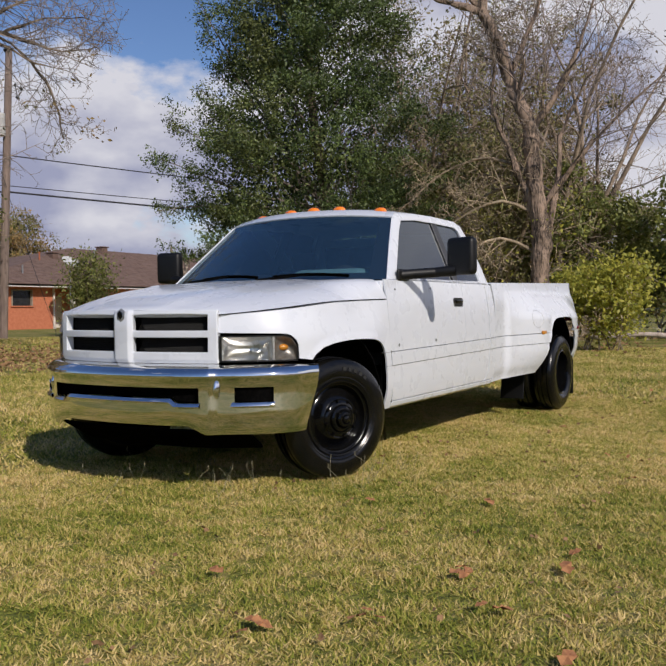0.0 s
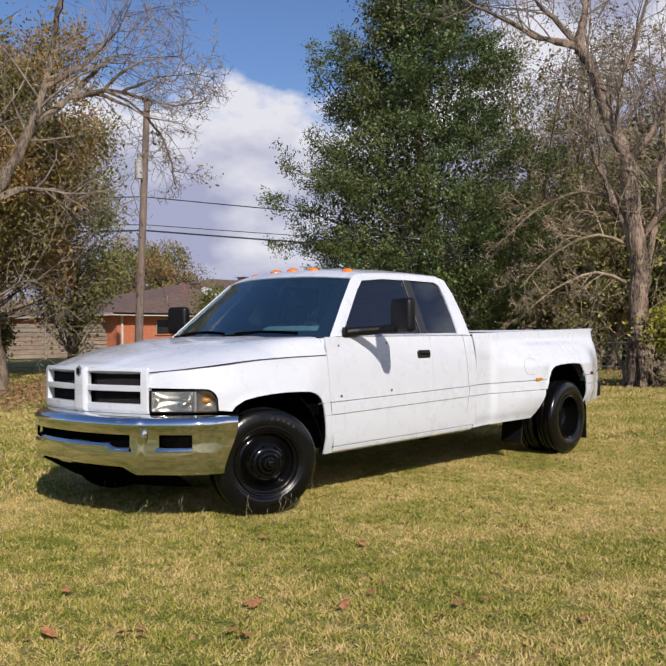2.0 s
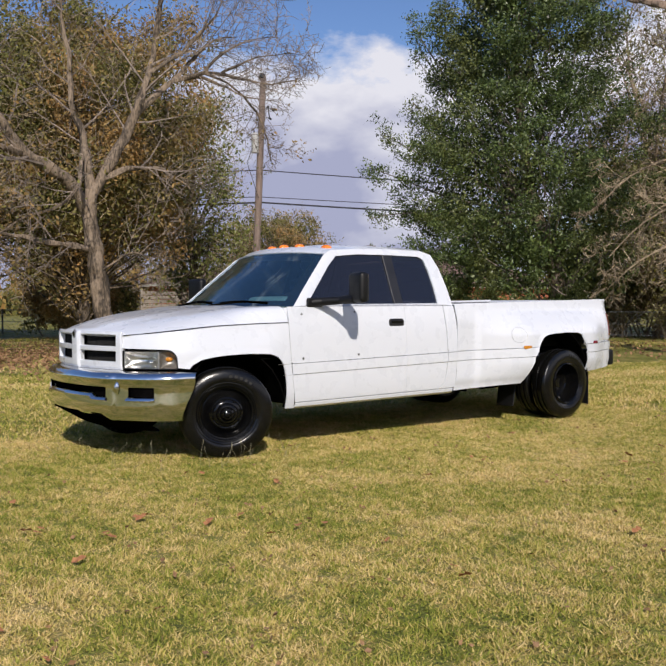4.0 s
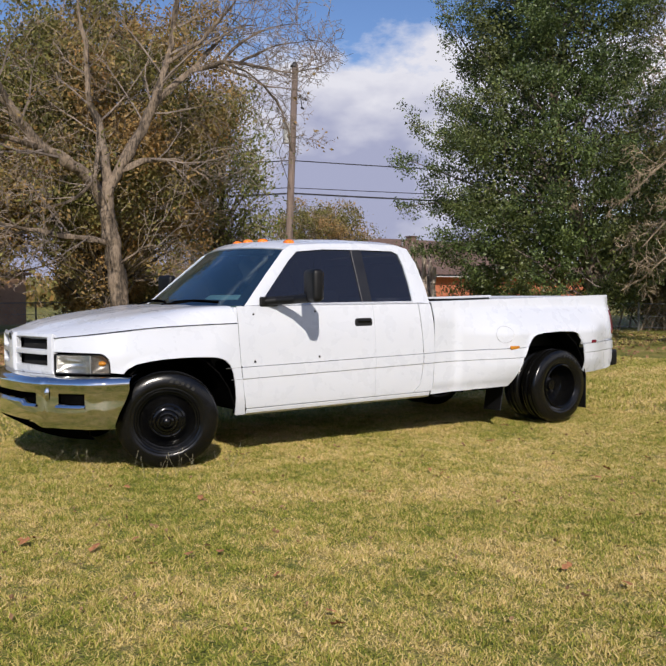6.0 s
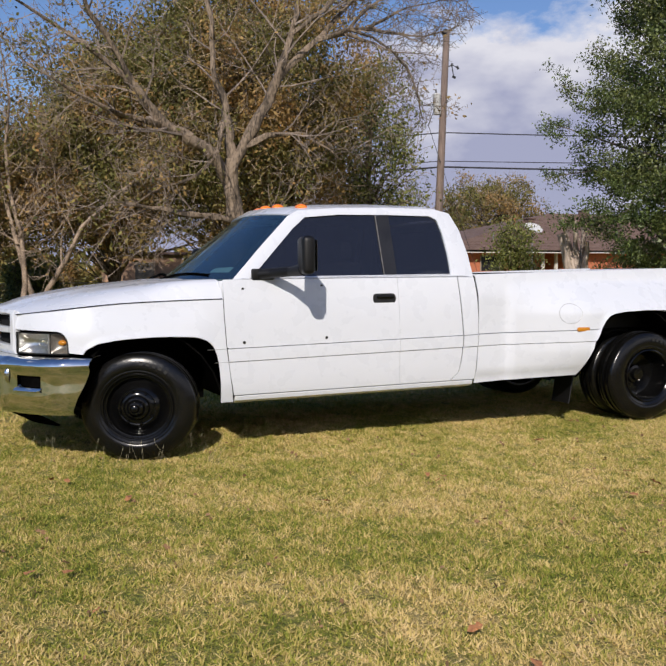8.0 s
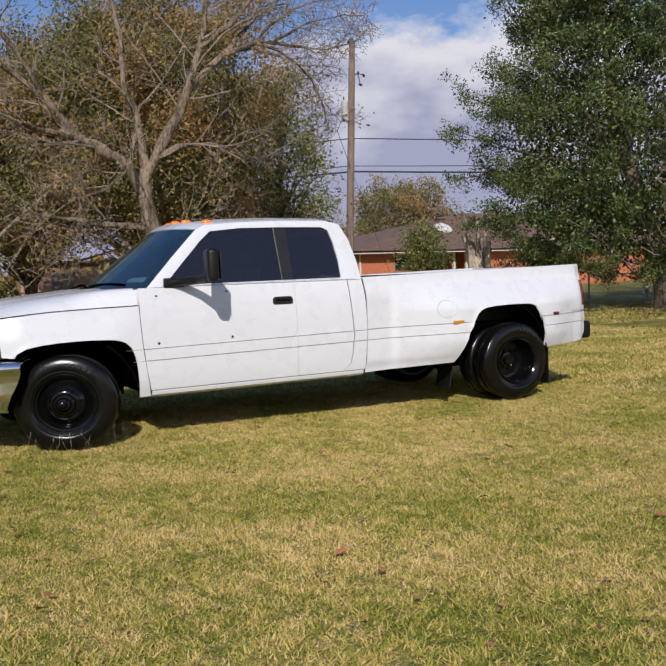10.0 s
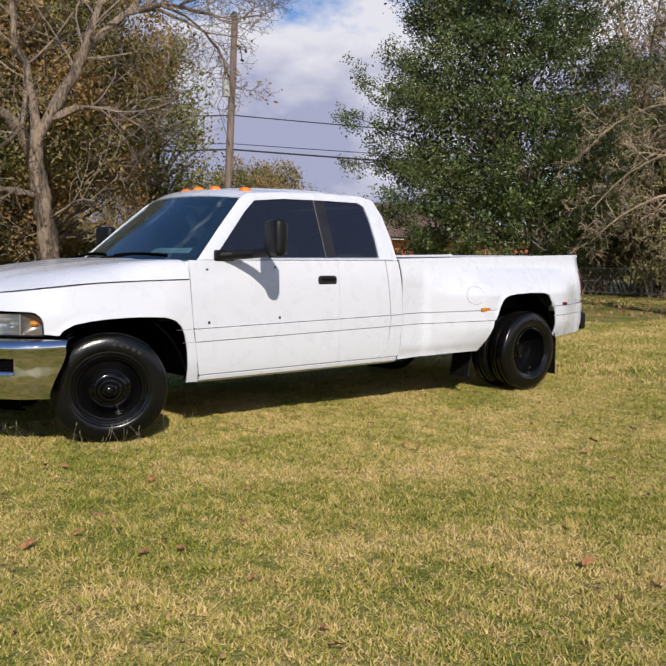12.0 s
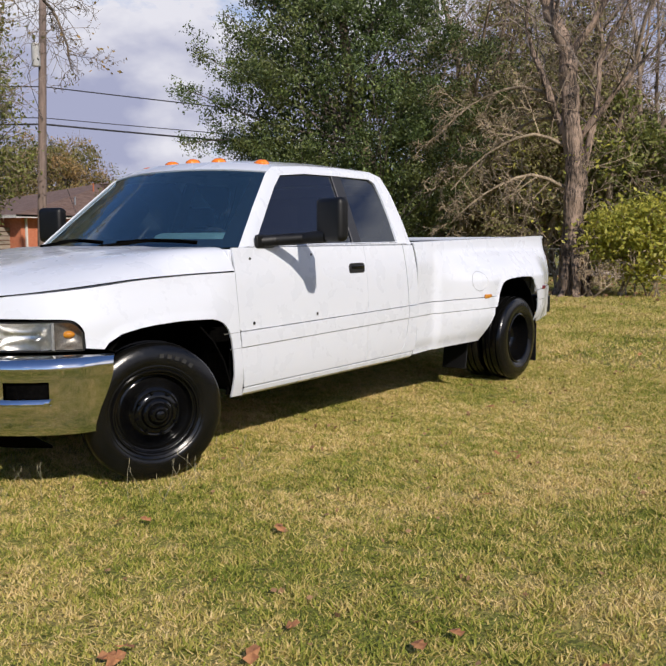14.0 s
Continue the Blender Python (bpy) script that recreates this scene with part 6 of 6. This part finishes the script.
# fences
fence = thing("board_fence", "weathered horizontal-board wooden fence beside the house", "fence", 24.2, 34.1, 0.1)
for k in range(8):
    bm = box_bm([(-6.6, -0.1, -0.02, 0.02, 0.1 + 0.22 * k, 0.29 + 0.22 * k)], 0.008, 1)
    part("board", bm, M_FENCEWOOD, fence, "", False)
for k in range(4):
    bm = box_bm([(-6.6 + 2.1 * k, -6.48 + 2.1 * k, -0.08, 0.06, -0.1, 1.95)], 0.01, 1)
    part("post", bm, M_FENCEWOOD, fence, "", False)
M_GALV = surface("galvanised_wire", (0.22, 0.22, 0.22), (0.36, 0.36, 0.35), 6, 0.5, metal=0.6)
for (ax, ay), (bx, by_) in (((-9.0, 24.8), (13.0, 25.8)), ((23.4, 16.0), (23.5, 8.0)), ((23.5, 8.0), (24.6, -6.0))):
    cf = thing("wire_fence", "low galvanised wire fence along the lawn edge", "fence", ax, ay, ground_height(ax, ay))
    d = Vector((bx - ax, by_ - ay, 0))
    n = max(2, int(d.length / 2.6))
    for k in range(n + 1):
        p = d * (k / n)
        vv, ff = tubes([((p.x, p.y, -0.1), (p.x, p.y, 0.98), 0.035, 0.035)], True)
        raw("post", vv, ff, M_GALV, cf)
    for z, r in ((0.93, 0.026), (0.5, 0.008), (0.12, 0.008)):
        vv, ff = tubes([((0, 0, z), (d.x, d.y, z), r, r)], True)
        raw("rail", vv, ff, M_GALV, cf)
    rods = []
    m = int(d.length / 0.22)
    for k in range(m):
        a, b = d * (k / m), d * (min(m, k + 4) / m)
        rods += [((a.x, a.y, 0.1), (b.x, b.y, 0.93), 0.004, 0.004), ((a.x, a.y, 0.93), (b.x, b.y, 0.1), 0.004, 0.004)]
    vv, ff = tubes(rods)
    raw("wire_mesh", vv, ff, M_GALV, cf, "thin diamond wire mesh")

# tan shed beyond the trees
shed = thing("shed", "small tan-brick outbuilding beyond the trees", "shed", 6.6, 29.0, 0.15)
bm = box_bm([(-1.6, 1.6, 0, 2.5, -0.1, 2.0)], 0.0)
part("wall", bm, M_TAN, shed, "tan brick wall", False)
bm = box_bm([(-1.8, 1.8, -0.2, 2.7, 2.0, 2.12)], 0.02, 1)
part("roof", bm, M_SHINGLE, shed, "", False)
bm = box_bm([(-0.4, 0.4, -0.03, 0.0, 0.0, 1.7)], 0.01, 1)
part("door", bm, M_FENCEWOOD, shed, "", False)

# fallen leaves on the lawn
rng = np.random.default_rng(3)
leaf_v = [(-0.05, 0, 0.0), (-0.02, 0.032, 0.012), (0.015, 0.022, 0.004), (0.03, 0.036, 0.014), (0.055, 0, 0.004), (0.03, -0.034, 0.016), (0.015, -0.02, 0.004), (-0.02, -0.03, 0.010), (0, 0, 0.012)]
leaf_me = bpy.data.meshes.new("fallen_leaf")
leaf_me.from_pydata(leaf_v, [], [(i, (i + 1) % 8, 8) for i in range(8)])
leaf_me.materials.append(M_FALLEN)
drifts = ((-2.28, -2.0), (-2.03, -2.32), (-1.72, -2.57), (-1.42, -2.43), (2.86, -1.67), (1.5, -2.37), (-0.78, -3.12), (1.63, -3.98))
for k in range(110):
    x, y = rng.uniform(-4.5, 8), rng.uniform(-6.0, -0.9)
    if rng.random() < 0.3:
        x, y = rng.uniform(5.5, 14), rng.uniform(-5, 6)
    if k % 5 == 0:
        x, y = np.array(drifts[k // 5 % len(drifts)]) + rng.normal(0, 0.05, 2)
    lf = new("fallen_leaf", leaf_me)
    sc_ = rng.uniform(0.4, 0.8)
    lf.matrix_basis = pose(x, y, ground_height(x, y) + 0.034, rng.uniform(-25, 25), rng.uniform(-25, 25), rng.uniform(0, 360)) @ Matrix.Diagonal((sc_, sc_, sc_, 1))
    tagged(lf, "curled brown fallen leaf on the grass", "leaf", "fallen leaves on the lawn")


# brown bits of leaf litter in the grass
rng = np.random.default_rng(33)
bx = np.concatenate([rng.uniform(-4.5, 6.0, 420), rng.uniform(5.5, 16, 260), rng.normal(4.0, 4.0, 5200), rng.normal(18.0, 3.0, 700)])
bz = np.concatenate([rng.uniform(-6.0, -0.8, 420), rng.uniform(-5, 6, 260), rng.normal(13.0, 2.6, 5200), rng.normal(5.0, 3.5, 700)])
bits = [(x, y, ground_height(x, y) + 0.024) for x, y in zip(bx, bz)]
litter = leaves_mesh("leaf_litter", rng, bits[:680], 2, 0.018, 0.014, M_LITTER, None, "small brown bits of leaf litter in the grass", 0.8, 0.7)
tagged(litter, category="leaf litter", kind="stuff")
litter = leaves_mesh("leaf_litter", rng, bits[680:], 3, 0.06, 0.04, M_LITTER, None, "rust-brown fallen leaves under the trees", 0.8, 0.7)
tagged(litter, category="leaf litter", kind="stuff")


# grass blades
def grass(name, rng, n, x0, x1, y0, y1, h, w, label, keep=None):
    x, y = rng.uniform(x0, x1, n), rng.uniform(y0, y1, n)
    if keep is not None:
        ok = keep(x, y)
        x, y = x[ok], y[ok]
    n = len(x)
    z = 0.03 * np.sin(x * 0.31 + 1.0) * np.sin(y * 0.27) - 0.004
    yy = np.clip((y - 6) / 24, 0, 1)
    z = z + 0.15 * yy * yy * (3 - 2 * yy)
    xx, y2 = np.clip((x - 0.6) / 3.0, 0, 1), np.clip((y - 2) / 6, 0, 1)
    z = z + 0.038 * (1 - xx * xx * (3 - 2 * xx)) * (1 - y2 * y2 * (3 - 2 * y2))
    a = rng.uniform(0, 2 * math.pi, n)
    tuft = np.zeros(n)
    for _ in range(9):
        ang, k = rng.uniform(0, math.pi), 2 * math.pi / rng.uniform(0.10, 0.42)
        tuft += np.sin(k * (np.cos(ang) * x + np.sin(ang) * y) + rng.uniform(0, 6.3)) / 9
    hh = h * rng.uniform(0.45, 1.25, n) * np.clip(1 + 1.0 * tuft, 0.4, 1.6)
    ww = w * rng.uniform(0.6, 1.3, n)
    lean = rng.normal(0, 1.2, n)
    b = rng.uniform(0, 2 * math.pi, n)
    base = np.stack([x, y, z], 1)
    side = np.stack([np.cos(a), np.sin(a), np.zeros(n)], 1) * ww[:, None] / 2
    tip = base + np.stack([np.cos(b) * lean * hh * 1.1, np.sin(b) * lean * hh * 1.1, hh], 1)
    side = side * 1.35
    v = np.stack([base - side, base + side, tip], 1).reshape(-1, 3)
    tris = np.arange(3 * n).reshape(-1, 3)
    me = bpy.data.meshes.new(name)
    me.from_pydata(v.tolist(), [], tris.tolist())
    me.materials.append(M_BLADE)
    return tagged(new(name, me), label, "grass", kind="stuff")


rng = np.random.default_rng(101)
grass("lawn_grass", rng, 900000, -4.6, 5.6, -6.4, 0.9, 0.0215, 0.0070, "short green and straw-coloured lawn blades", lambda x, y: (y > -6.6 + 0.25 * np.abs(x - 1)) | (y > -4.5))
grass("lawn_grass_far", rng, 190000, -3.0, 13.0, -1.0, 8.0, 0.036, 0.013, "short lawn blades round and behind the truck", lambda x, y: (y > 0.85) | (x > 5.6))
grass("lawn_grass_edge", rng, 120000, 5.6, 18.0, -7.0, 3.0, 0.038, 0.014, "short lawn blades towards the trees")
grass("lawn_grass_rim", rng, 90000, -6.0, 22.0, 6.0, 22.0, 0.042, 0.02, "short lawn blades under the trees")

# tall seed stalks by the front bumper and wheel
rng = np.random.default_rng(9)
M_STALK = surface("dry_stalk", (0.15, 0.135, 0.08), (0.32, 0.28, 0.17), 20, 0.8)
for k in range(44):
    x, y = rng.uniform(-1.15, -0.25), rng.uniform(-1.25, 0.4)
    if k > 26:
        x, y = rng.uniform(-0.35, 0.55), rng.uniform(-1.35, -1.2)
    st, sg, _ = wander(rng, (0, 0, -0.01), (rng.normal(0, 0.5), rng.normal(0, 0.5), 1), rng.uniform(0.10, 0.22), 0.0012, 0.0008, 5, 0.16)
    vv, ff = tubes(sg + [(st[-1], st[-1] + Vector((0.004, 0, 0.025)), 0.0022, 0.0008)])
    sob = raw("grass_stalk", vv, ff, M_STALK)
    sob.matrix_basis = pose(x, y, ground_height(x, y))
    tagged(sob, "thin dry grass seed stalk under the bumper", "grass stalk", "seed stalks by the bumper")
